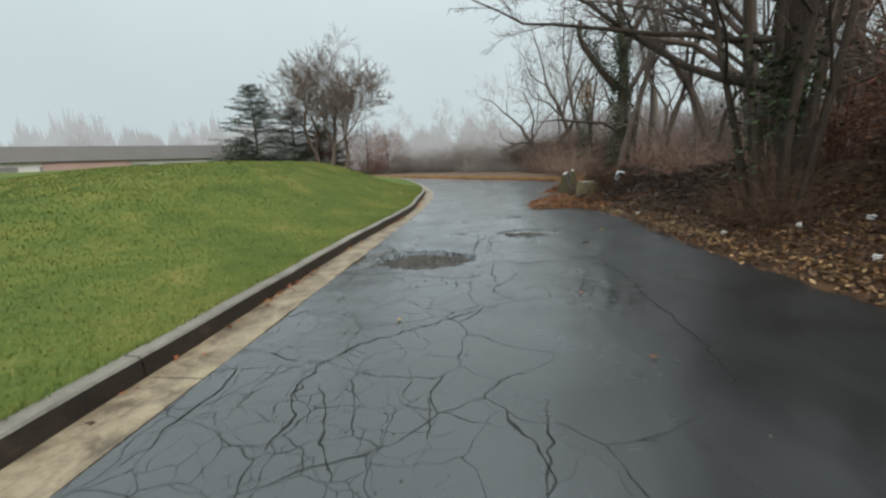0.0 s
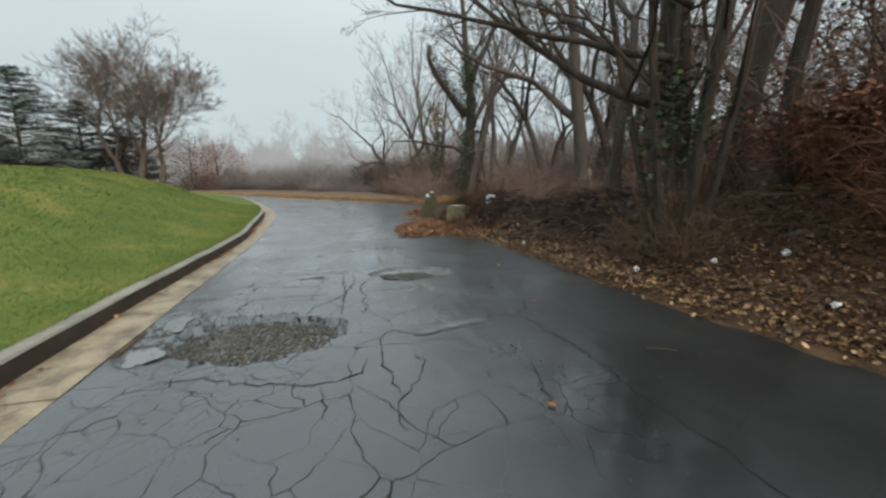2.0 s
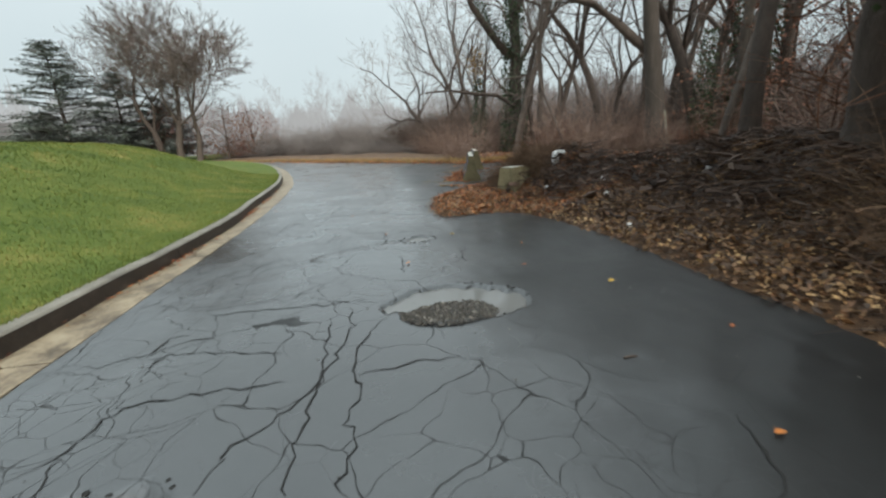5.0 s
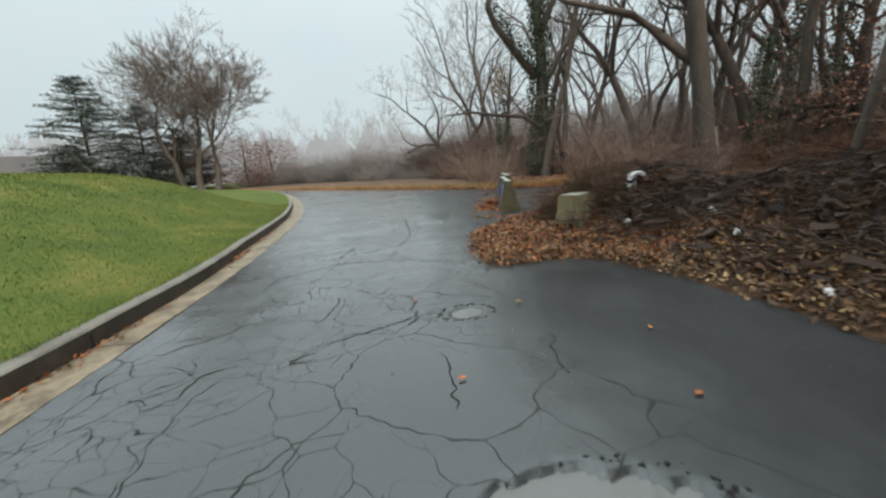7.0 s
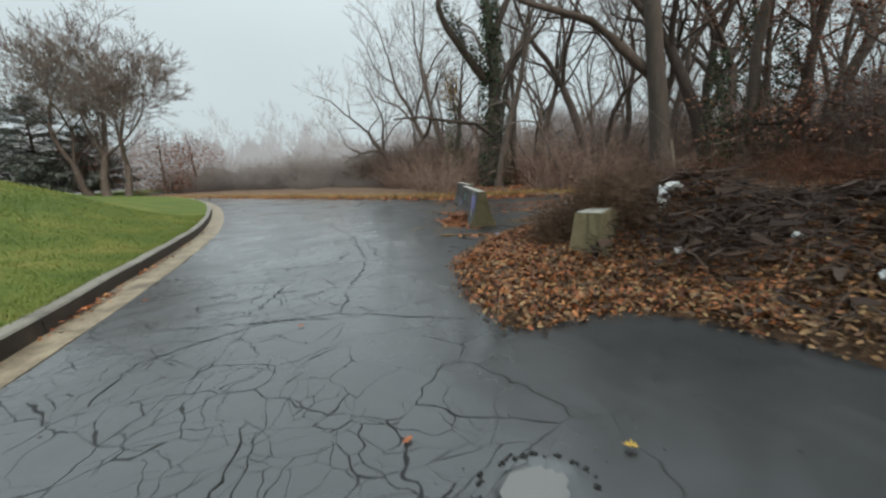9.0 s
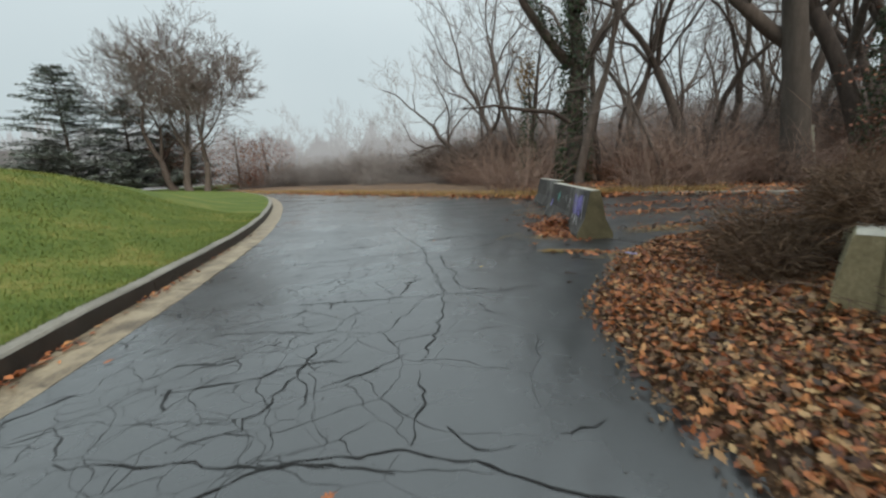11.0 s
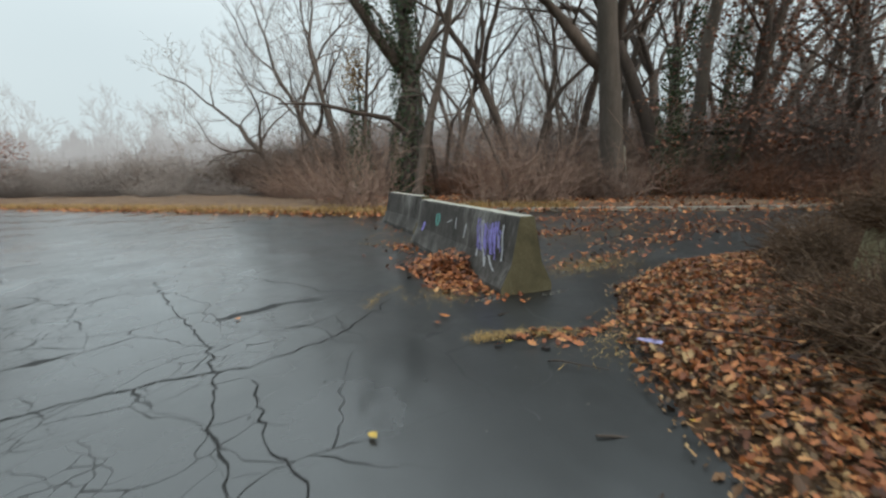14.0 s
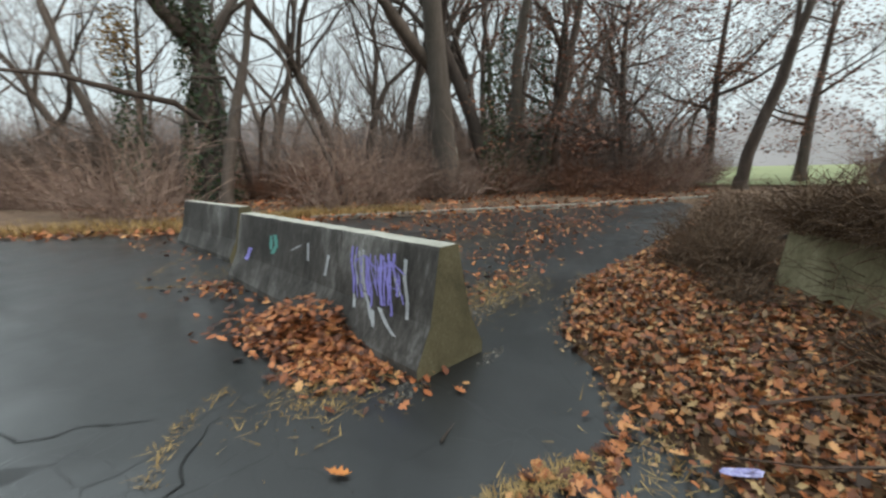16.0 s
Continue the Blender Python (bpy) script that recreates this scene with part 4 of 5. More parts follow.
# Wood: a few kinds of tree, repeated.
kinds = [forked_tree("woodland_tree", "tall bare woodland tree with a dark trunk", 100 + k, h, (0, 0, -50), [(0, 0, lx, ly, bole, r)], sp, b, None, "woodland trees")
         for k, (h, r, lx, ly, bole, b, sp) in enumerate([
             (18, 0.26, 0.02, 0.0, 6.5, BARK, dict(depth=6, ratio=0.68, angle=(14, 32), lift=0.08)), (20, 0.33, -0.07, 0.03, 5.0, BARK, dict(depth=7, ratio=0.74, angle=(18, 40), wander=0.14)),
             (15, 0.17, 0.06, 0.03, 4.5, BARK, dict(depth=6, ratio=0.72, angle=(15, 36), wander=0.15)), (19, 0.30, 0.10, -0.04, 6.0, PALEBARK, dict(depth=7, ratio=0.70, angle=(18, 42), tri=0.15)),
             (11, 0.09, -0.12, 0.05, 2.6, BARK, dict(depth=6, ratio=0.78, angle=(16, 40), wander=0.16, lift=0.03))])]
fixed = [(20, 36, 1, 0.5), (24, 38, 0, 1.1), (27, 34, 3, 2.2), (18.6, 33, 2, 0.9), (22, 31.5, 0, 3.3), (30, 38, 1, 4.1), (25, 30.5, 1, 5.2), (17, 39, 0, 2.7), (29, 31, 0, 0.2), (33, 34, 3, 1.4), (34, 29, 1, 3.6), (31, 26, 0, 2.4), (36, 24, 1, 5.0), (19.9, 26.4, 1, 0.3), (21.9, 26.6, 3, 2.0), (22.4, 25.2, 0, 1.2), (26.5, 27.0, 1, 4.0), (25.4, 17.2, 0, 1.0), (12.6, 35.5, 0, 3.0), (8.6, 10.4, 0, 0.6),
         (10.8, 10.6, 3, 2.5), (11.5, 7.2, 2, 2.0), (9.6, 13.2, 2, 3.0), (10.2, 14.6, 4, 1.0), (12.5, 12.5, 0, 1.9), (9.6, 3.6, 2, 1.0), (10.5, 2.5, 1, 0.0)]
placed = []
for x, y, k, turn in fixed:
    placed.append((x, y))
    copy_thing(kinds[k], pose(x, y, ground_at(x, y), 0, 0, math.degrees(turn)))
tries = 0
while len(placed) < 165 and tries < 12000:
    tries += 1
    x, y = rng.uniform(7.5, 70), rng.uniform(-14, 80)
    d = float(outside(np.array(x), np.array(y)))
    if math.hypot(x - 2, y - 14) > 64 or (12 < x < 18.5 and 24 < y < 28.6) or (y > 27.5 and y < 40 and 8.6 < x < 11.8 + (y - 27.5) * 0.35):
        continue
    if d < 2.6 or (y > 29 and x < 9.5 + (y - 29) * 0.12) or (y > 16.5 and y < 20 and x > 21 and x < 60) or (x > 26 and y < 20 and y > 4):
        continue
    if min(math.hypot(x - a, y - b) for a, b in placed) < 1.1 + 0.010 * (x + abs(y)):
        continue
    placed.append((x, y))
    copy_thing(kinds[rng.choice((0, 1, 2, 2, 3, 4, 4))], pose(x, y, ground_at(x, y) - 0.1, rng.gauss(0, 5), rng.gauss(0, 5), rng.uniform(0, 360)))
for k in kinds:
    k.location = (60 + 3 * kinds.index(k), 70, 0.0)

# Ivy on some trunks of the wood.
for x, y, h in ((21.9, 26.6, 8), (22.4, 25.2, 7), (19.9, 26.4, 6)):
    ob = thing("ivy_column", "dark green ivy climbing a woodland trunk", "ivy", (x, y, 0.1), "ivy on trunks")
    part("ivy_leaves", ivy_column(random.Random(int(x * 10)), h, 0.42, 1500, (0, 0), 0.12), IVY, ob)

# Russet-leaved oaks.
for k, (x, y, h) in enumerate(((29.5, 18.6, 13), (31, 14.6, 12), (25.0, 22.0, 11), (22.6, 24.6, 12), (14.0, 6.5, 9), (16.5, 9.5, 10))):
    ob = tree("russet_oak", "oak holding russet dead leaves at the wood's edge", 300 + k, h, 0.28, (x, y, ground_at(x, y)), (0.06, 0), spec=dict(count=(12, 6, 4), start=(0.2, 0.2, 0.2), spread=((45, 85), (30, 70), (25, 65))), group="russet oaks")
    q = random.Random(k)
    s = Soup()
    for _ in range(120):
        w, rr, hh = q.uniform(0, 6.283), q.uniform(0.8, 4.6), q.uniform(1.6, h * 0.85)
        for _ in range(36):
            s.leaf((rr * math.cos(w) + q.gauss(0, 0.55), rr * math.sin(w) + q.gauss(0, 0.55), hh + q.gauss(0, 0.18)), 0.15, q, 0.8)
    part("dead_leaves", s, RUST, ob)

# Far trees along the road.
forked_tree("spreading_tree", "bare spreading tree at the bend of the road", 401, 17, (9.4, 52, 0.1), [(0, 0, -0.30, 0, 4.0, 0.36), (0.9, 0.3, 0.12, 0, 4.5, 0.32)], dict(depth=7, ratio=0.82, angle=(20, 46), wander=0.15, lift=0.02, thin=0.011), twigs=HAZETWIG)
och = tree("ochre_tree", "thin tree with a clump of ochre leaves", 402, 10, 0.2, (10.6, 38.5, 0.1), (0, 0))
part("ochre_leaves", leaf_cloud(random.Random(3), (0, 0, 6.6), (1.0, 1.0, 1.6), 900, 0.13), OCHRE, och)
part("ivy", ivy_column(random.Random(6), 5.5, 0.5, 1200, (0, 0), 0.13), IVY, och, "dark green ivy")
for k, (x, y) in enumerate(((12.5, 46), (14, 56), (7.5, 60), (16, 44))):
    copy_thing(kinds[k], pose(x, y, 0.1, 0, 0, 70 * k))
for k, (x, y, h, stems) in enumerate(((-26.6, 71, 22.5, [(0, 0, -0.42, 0.1, 3.4, 0.42)]), (-24.6, 70.5, 25.5, [(0, 0, -0.08, 0, 3.8, 0.42)]), (-22.2, 70, 18, [(0, 0, 0.16, 0, 3.2, 0.36)]))):
    forked_tree("lawn_tree", "large bare round-crowned tree standing on the lawn", 410 + k, h, (x, y, ground_at(x, y) - 0.3), stems,
                dict(depth=8, ratio=0.83, angle=(18, 44), tri=0.42, wander=0.07, lift=0.025, thin=0.018, shoots=2), BARK, TWIG, "lawn trees").scale = (1.2, 1.2, 1.0)
for k, (x, y) in enumerate(((-19.5, 74), (-17.0, 80), (-27.5, 76))):
    ob = tree("small_russet_tree", "small tree with reddish-brown leaves behind the lawn", 420 + k, 9, 0.2, (x, y, ground_at(x, y) - 0.3), spec=dict(count=(10, 6, 4), start=(0.15, 0.2, 0.2), spread=((40, 80), (30, 60), (25, 60))), group="small russet trees")
    q = random.Random(40 + k)
    s = Soup()
    for _ in range(3600):
        w, rr = q.uniform(0, 6.283), 4.2 * math.sqrt(q.random())
        s.leaf((rr * math.cos(w), rr * math.sin(w), q.uniform(0.6, 9.6 - 0.8 * rr)), 0.22, q, 0.9)
    part("dead_leaves", s, RUST, ob)


def conifer(label, seed, height, spread, where, group):
    q = random.Random(seed)
    ob = thing("conifer", label, "tree", where, group)
    t = Soup()
    t.tube([Vector((0, 0, -0.3)), Vector((0, 0, height * 0.5)), Vector((0, 0, height))], [0.3, 0.18, 0.03], 7)
    s = Soup()
    for _ in range(230):
        h = height * (0.05 + 0.93 * q.random() ** 1.4)
        ln = spread * (1.04 - h / height) ** 0.8 * q.uniform(0.7, 1.12) + 0.25
        w = q.uniform(0, 6.283)
        pts = bend(q, Vector((0, 0, h)), Vector((math.cos(w), math.sin(w), 0.22)), ln, 5, 0.05, -0.035)
        t.tube(pts, [0.05, 0.045, 0.04, 0.03, 0.02, 0.01], 3)
        for i in range(int(18 + 11 * ln)):
            f = 4.99 * q.random() ** 0.55
            p = pts[int(f)].lerp(pts[int(f) + 1], f - int(f))
            s.leaf(p + Vector((q.gauss(0, 0.28), q.gauss(0, 0.28), q.gauss(-0.06, 0.10))), 0.34, q, 0.35)
    part("trunk", t, BARK, ob)
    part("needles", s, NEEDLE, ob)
    return ob


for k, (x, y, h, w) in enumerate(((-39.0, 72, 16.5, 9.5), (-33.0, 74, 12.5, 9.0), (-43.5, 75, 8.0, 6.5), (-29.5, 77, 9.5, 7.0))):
    conifer("grey-green conifer paled with haze, standing behind the lawn mound", 500 + k, h, w, (x, y, ground_at(x, y) - 0.3), "conifers")

# ---- brush ----
dark = [shrub("bare_thicket", "tangled bare brown thicket at the wood's edge", 600 + k, 2.2, 1.6, 85, (THICKET, REDTWIG, THICKET)[k], (60, 74 + 3 * k, 0), "thickets", 0.010) for k in range(3)]
spots = []
for _ in range(1500):
    x, y = rng.uniform(7, 45), rng.uniform(-8, 62)
    d = float(outside(np.array(x), np.array(y)))
    if d < 1.8 or d > 15 or (y < 18.5 and d < 4.5) or (y > 13 and y < 18.4 and x > 12.5):
        continue
    if y > 27.5 and y < 38 and 8.6 < x < 11.8 + (y - 27.5) * 0.35:
        continue
    if spots and min(math.hypot(x - a, y - b) for a, b in spots) < 1.2:
        continue
    spots.append((x, y))
    if len(spots) > 150:
        break
for x, y in spots:
    g = rng.uniform(0.45, 1.55)
    m = pose(x, y, ground_at(x, y), 0, 0, rng.uniform(0, 360)) 
    ob = copy_thing(rng.choice(dark), m)
    ob.scale = (1.3, 1.3, 0.5 + g * 0.6)
sap = [shrub("sapling_clump", "clump of thin bare saplings inside the wood", 630 + k, 5.5, 3.0, 55, (THICKET, TWIG)[k], (66, 74 + 4 * k, 0), "sapling clumps", 0.016, 5, 0.02) for k in range(2)]
filled = 0
for _ in range(3000):
    x, y = rng.uniform(9, 52), rng.uniform(-8, 66)
    d = float(outside(np.array(x), np.array(y)))
    if d < 5 or (y > 27.5 and y < 38 and 8.6 < x < 11.8 + (y - 27.5) * 0.35) or (y < 18.6 and (x > 15 or d < 6.5)):
        continue
    copy_thing(sap[filled % 2], pose(x, y, ground_at(x, y) - 0.1, 0, 0, rng.uniform(0, 360))).scale = (1.2, 1.2, rng.uniform(0.7, 1.3))
    filled += 1
    if filled > 95:
        break
for k, (x, y, h, w) in enumerate(((7.6, 56, 4.5, 5.0), (10.5, 52, 4.5, 5.0), (13, 48, 4, 4.0), (8.8, 47, 3.6, 3.6), (11.2, 43, 3.6, 3.6))):
    shrub("hedge_bush", "dense brown bare bush beside the bend", 640 + k, h, w, 800, HEDGE, (x, y, 0), "hedge bushes", 0.016, 5)
for k, (x, y, h, w, n) in enumerate(((8.2, 5.4, 1.3, 1.6, 170), (8.8, 7.0, 1.5, 1.8, 170), (8.6, 5.6, 1.6, 2.2, 260), (9.8, 7.2, 1.9, 2.4, 260), (8.2, 3.4, 1.5, 2.0, 220), (10.5, 4.6, 2.0, 2.4, 260), (9.2, 1.2, 1.5, 2.2, 200))):
    shrub("red_brown_bramble", "red-brown bramble tangle on the bank", 660 + k, h, w, n, REDTWIG, (x, y, ground_at(x, y)), "brambles", 0.009, 3, -0.16)
for k, (x, y, h, w, n) in enumerate(((8.75, 17.85, 0.78, 0.8, 420), (9.5, 17.8, 0.8, 0.9, 380), (8.05, 17.75, 0.62, 0.5, 380), (10.2, 17.6, 0.9, 1.2, 320), (7.5, 16.5, 0.75, 0.8, 240), (11.4, 17.4, 1.0, 1.2, 260), (6.0, 15.1, 0.5, 0.5, 140), (7.3, 17.62, 0.42, 0.3, 160), (5.62, 16.35, 0.8, 0.5, 420), (5.9, 16.75, 0.75, 0.4, 360), (5.3, 16.0, 0.55, 0.35, 200))):
    shrub("vine_tangle", "rusty brown vine tangle over the buried barrier", 680 + k, h, w, n, VINE, (x, y, ground_at(x, y)), "vine tangles", 0.006, 4, -0.12)

for k, t in enumerate((0.22, 0.34, 0.46, 0.58, 0.70, 0.82, 0.94)):
    shrub("vine_tangle", "rusty brown vine tangle hanging over the buried barrier", 730 + k, 0.55, 0.5, 300, VINE, (5.08 + 2.86 * t - 0.02, 14.98 + 2.24 * t + 0.04, 0.78), "vine tangles", 0.006, 4, -0.16)
for k, (x, y, h, w, n) in enumerate(((6.7, 7.7, 1.5, 0.7, 110), (7.1, 8.6, 1.6, 0.8, 110), (6.5, 8.5, 1.0, 0.6, 60))):
    shrub("clump_undergrowth", "tangled grey-brown canes round the stems on the bank", 760 + k, h, w, n, VINE, (x, y, ground_at(x, y)), "undergrowth", 0.006, 4, -0.08)
for k, (x, y, z, sx, sy, sz, n) in enumerate(((9.3, 6.4, 0.6, 1.5, 1.8, 0.5, 2600), (8.7, 5.0, 0.35, 1.0, 1.0, 0.4, 1200), (10.3, 8.0, 0.7, 1.4, 1.4, 0.5, 1500))):
    ob = thing("dead_leaf_bush", "bush of brown clinging dead leaves on the bank", "shrub", (x, y, ground_at(x, y)), "dead leaf bushes")
    part("leaves", leaf_cloud(random.Random(770 + k), (0, 0, z), (sx, sy, sz), n, 0.10), RUST, ob)


def heap(name, label, seed, boxes, count, material, where, length=(0.5, 1.6), r=0.012):
    """A heap of crossed dead sticks."""
    q = random.Random(seed)
    s = Soup()
    for _ in range(count):
        cx, cy, sx, sy = q.choice(boxes)
        x, y = q.gauss(cx, sx), q.gauss(cy, sy)
        z = ground_at(x, y) + q.uniform(0, 0.22)
        if float(outside(np.array(x), np.array(y))) < 0.35:
            continue
        ln = q.uniform(*length)
        w = q.uniform(0, 6.283)
        pts = bend(q, Vector((x, y, z)), Vector((math.cos(w), math.sin(w), q.uniform(-0.15, 0.18))), ln, 4, 0.16, -0.04)
        rr = r * q.uniform(0.35, 1.3)
        s.tube(pts, [rr, rr * 0.9, rr * 0.75, rr * 0.55, rr * 0.3], 3)
    ob = thing(name, label, "brush", (0, 0, 0), kind="stuff")
    part("sticks", s, material, ob, smooth=False)
    return ob


heap("brush_heap", "dark heap of dead brush on the bank", 700, [(7.6, 12.4, 1.0, 1.1), (8.6, 13.6, 1.0, 0.9), (6.6, 14.4, 0.7, 0.6), (7.8, 10.8, 0.9, 0.7)], 3000, HEAPED, None, (0.2, 0.75), 0.009)
heap("heaped_clods", "lumpy dark brush and rotten wood on the heap", 702, [(7.5, 12.5, 1.0, 1.1), (6.7, 14.5, 0.6, 0.5), (7.8, 11.0, 0.9, 0.7)], 420, HEAPED, None, (0.12, 0.4), 0.045)
heap("bank_twigs", "fallen twigs scattered over the leafy bank", 701, [(6.6, 6.5, 0.8, 2.2), (7.6, 9.0, 1.0, 1.5), (8.6, 4.5, 1.4, 2.0), (6.4, 15.2, 0.8, 1.2)], 1100, BRUSH, None, (0.3, 1.0), 0.007)
for k, (x, y, z, way, ln, r) in enumerate(((7.6, 6.9, 0.75, (0.9, -0.5, 0.35), 2.6, 0.028), (7.4, 6.0, 0.55, (1.0, -0.2, 0.08), 2.6, 0.014), (7.9, 7.6, 1.25, (0.8, -0.8, 0.02), 2.8, 0.016), (6.0, 14.6, 0.35, (0.5, 0.5, 0.35), 0.9, 0.022), (8.9, 17.3, 0.45, (-0.75, -0.2, 0.30), 1.5, 0.03))):
    ob = thing("fallen_branch", "bare fallen branch lying over the brush", "branch", (x, y, z), "fallen branches")
    s = Soup()
    pts = bend(random.Random(710 + k), Vector((0, 0, 0)), Vector(way), ln, 7, 0.10, 0)
    s.tube(pts, [r * (1 - 0.6 * i / 7) for i in range(8)], 6, True)
    s.tube(bend(random.Random(720 + k), pts[4], Vector(way) + Vector((0, 0.5, 0.5)), ln * 0.3, 3, 0.15, 0), [r * 0.5, r * 0.4, r * 0.3, r * 0.15], 4)
    part("stick", s, PALEBARK, ob)

grey = shrub("grey_brush", "tall grey bare brush beyond the bend in the mist", 655, 5.0, 5.0, 330, HAZETWIG, (-1.0, 66, 0), "grey brush", 0.018, 5)
for x, y, turn, g in ((0.0, 58, 140, 0.55), (4.5, 54, 20, 0.5), (7.0, 50, 250, 0.5), (3.0, 62, 30, 0.9), (-5.0, 68, 80, 1.0), (-14, 76, 200, 1.1), (1.0, 66, 250, 1.2), (-4, 71, 300, 1.3), (6, 63, 10, 1.2), (-9, 77, 60, 1.4), (-19, 80, 120, 1.3), (3, 76, 170, 1.5), (11, 72, 220, 1.4), (-2, 82, 280, 1.6), (-14, 86, 15, 1.6), (9, 84, 75, 1.6)):
    copy_thing(grey, pose(x, y, -0.1, 0, 0, turn)).scale = (g, g, 0.62 * g)

# ---- leaf litter ----
rs = np.random.RandomState(800)
n = 300000
x, y = rs.uniform(3.0, 14.0, n), rs.uniform(0.0, 22.0, n)
d, z = outside(x, y), wood_z(x, y)
ok = (d > -0.06) & (rs.random_sample(n) < np.clip(0.15 + d * 3.2, 0, 1)) & (rs.random_sample(n) < np.where(d < 3.2, np.where(y > 12.5, 1.0, 0.55), 0.25))
x, y, d, z = x[ok], y[ok], d[ok], np.maximum(z[ok], 0.002)
bright = rs.random_sample(len(x)) < np.where(y > 13, 0.88, 0.22 + 0.45 * np.exp(-d * 1.3))
P = np.stack([x, y, z + rs.uniform(0.004, 0.05, len(x))], 1)
size = rs.uniform(0.04, 0.098, len(x))
pale = (y > 12.5) & (rs.random_sample(len(x)) < np.where(y < 15.5, 0.42, 0.16))
close = bright & (y > 12.5) & (d < 2.6) & ~pale
sheets = [leaf_sheet(P[close], size[close] * 0.9, 1, 0.62, LOBED), leaf_sheet(P[bright & ~close & ~pale & (y > 12.5)], size[bright & ~close & ~pale & (y > 12.5)], 2, 0.45, OVAL)]
early = bright & ((y <= 12.5) | pale)
for k, (cx, cy, sx, sy, n) in enumerate(((5.04, 20.45, 0.15, 0.42, 1500), (4.84, 19.95, 0.13, 0.2, 260), (5.5, 22.6, 0.2, 0.4, 140), (4.85, 18.2, 0.20, 0.06, 60), (4.55, 18.42, 0.16, 0.04, 26), (8.6, 22.2, 1.2, 0.22, 420), (9.6, 24.0, 1.6, 0.3, 360),
                                            (12, 23.6, 1.6, 0.8, 500), (7.4, 20.0, 0.7, 0.2, 160), (11, 20.6, 1.5, 0.4, 450), (6.6, 25.6, 0.4, 1.0, 120), (13, 21.5, 2.2, 1.2, 500))):
    px, py = rs.normal(cx, sx, n), rs.normal(cy, sy, n)
    hump = 0.30 * np.exp(-(((px - 5.2) / 0.26) ** 2 + ((py - 20.6) / 0.55) ** 2)) * rs.random_sample(n)
    sheets.append(leaf_sheet(np.stack([px, py, 0.014 + hump], 1), rs.uniform(0.05, 0.11, n), 10 + k, 0.35, LOBED))
n = 4200
seg = rs.randint(len(EDGE) - 12, len(EDGE) - 3, n)
E0, E1, t = np.array(EDGE)[seg], np.array(EDGE)[seg + 1], rs.random_sample((n, 1))
rim = E0 + (E1 - E0) * t + np.stack([rs.normal(0.2, 0.5, n), rs.normal(0.12, 0.4, n)], 1)
sheets.append(leaf_sheet(np.c_[rim, rs.uniform(0.02, 0.12, n)], rs.uniform(0.10, 0.18, n), 30, 0.5, OVAL))
n = 14000
x2, y2 = rs.uniform(8, 40, n), rs.uniform(18, 50, n)
d2 = outside(x2, y2)
far_ok = (d2 > 0) & (d2 < 12)
sheets.append(leaf_sheet(np.stack([x2, y2, wood_z(x2, y2) + 0.03], 1)[far_ok], rs.uniform(0.12, 0.2, far_ok.sum()), 31, 0.5, OVAL))
n = 60000
x3, y3 = rs.uniform(3.0, 8.0, n), rs.uniform(12.5, 20.0, n)
d3 = outside(x3, y3)
bits = (d3 > -0.10) & (d3 < 2.6) & (rs.random_sample(n) < np.clip(0.25 + d3 * 1.6, 0.04, 1))
z3 = np.maximum(wood_z(x3, y3), 0.002) + rs.uniform(0.004, 0.03, n)
crumbs = leaf_sheet(np.stack([x3, y3, z3], 1)[bits], rs.uniform(0.015, 0.045, bits.sum()), 35, 0.5, OVAL)
ob = thing("leaf_litter", "deep drift of fallen orange-brown leaves along the road", "leaves", kind="stuff")
piece("leaves", tri_mesh("leaves", *join_sheets(sheets), LEAVES), ob)
piece("tan_leaves", tri_mesh("tan_leaves", *join_sheets([leaf_sheet(P[early], size[early], 4, 0.5, LOBED), crumbs]), TANLEAF), ob, "wet tan leaves")
piece("dark_leaves", tri_mesh("dark_leaves", *leaf_sheet(P[~bright], size[~bright], 3, 0.45, OVAL), DARKLEAF), ob, "rotting dark leaves")

STRAWLINES = [[(4.06, 18.62), (4.35, 18.52), (4.62, 18.38), (4.9, 18.2)], [(4.1, 18.57), (4.4, 18.47), (4.7, 18.34)], [(4.15, 18.65), (4.5, 18.5), (4.8, 18.3)], [(4.33, 20.27), (4.03, 20.17), (3.85, 20.0), (3.69, 19.79)], [(5.62, 22.72), (5.21, 23.21), (4.98, 23.54)], [(6.57, 25.4), (5.92, 24.75), (5.35, 24.05)]]
n = 420
y = np.concatenate([rs.uniform(1, 24, 160), rs.normal(11.6, 0.5, 60), rs.normal(15.9, 0.4, 70), rs.normal(18.5, 1.0, 70), rs.normal(5.4, 0.4, 60)])
x = kerb_x(y) - pan_w(y) + np.abs(rs.normal(0.03, 0.07, n))
ob = thing("gutter_leaves", "wet brown leaves caught against the kerb in the gutter", "leaves", kind="stuff")
piece("leaves", tri_mesh("gutter_leaves", *leaf_sheet(np.stack([x, y, np.full(n, 0.022) + rs.uniform(0, 0.015, n)], 1), rs.uniform(0.03, 0.085, n), 33, 0.3, OVAL), LEAVES), ob)

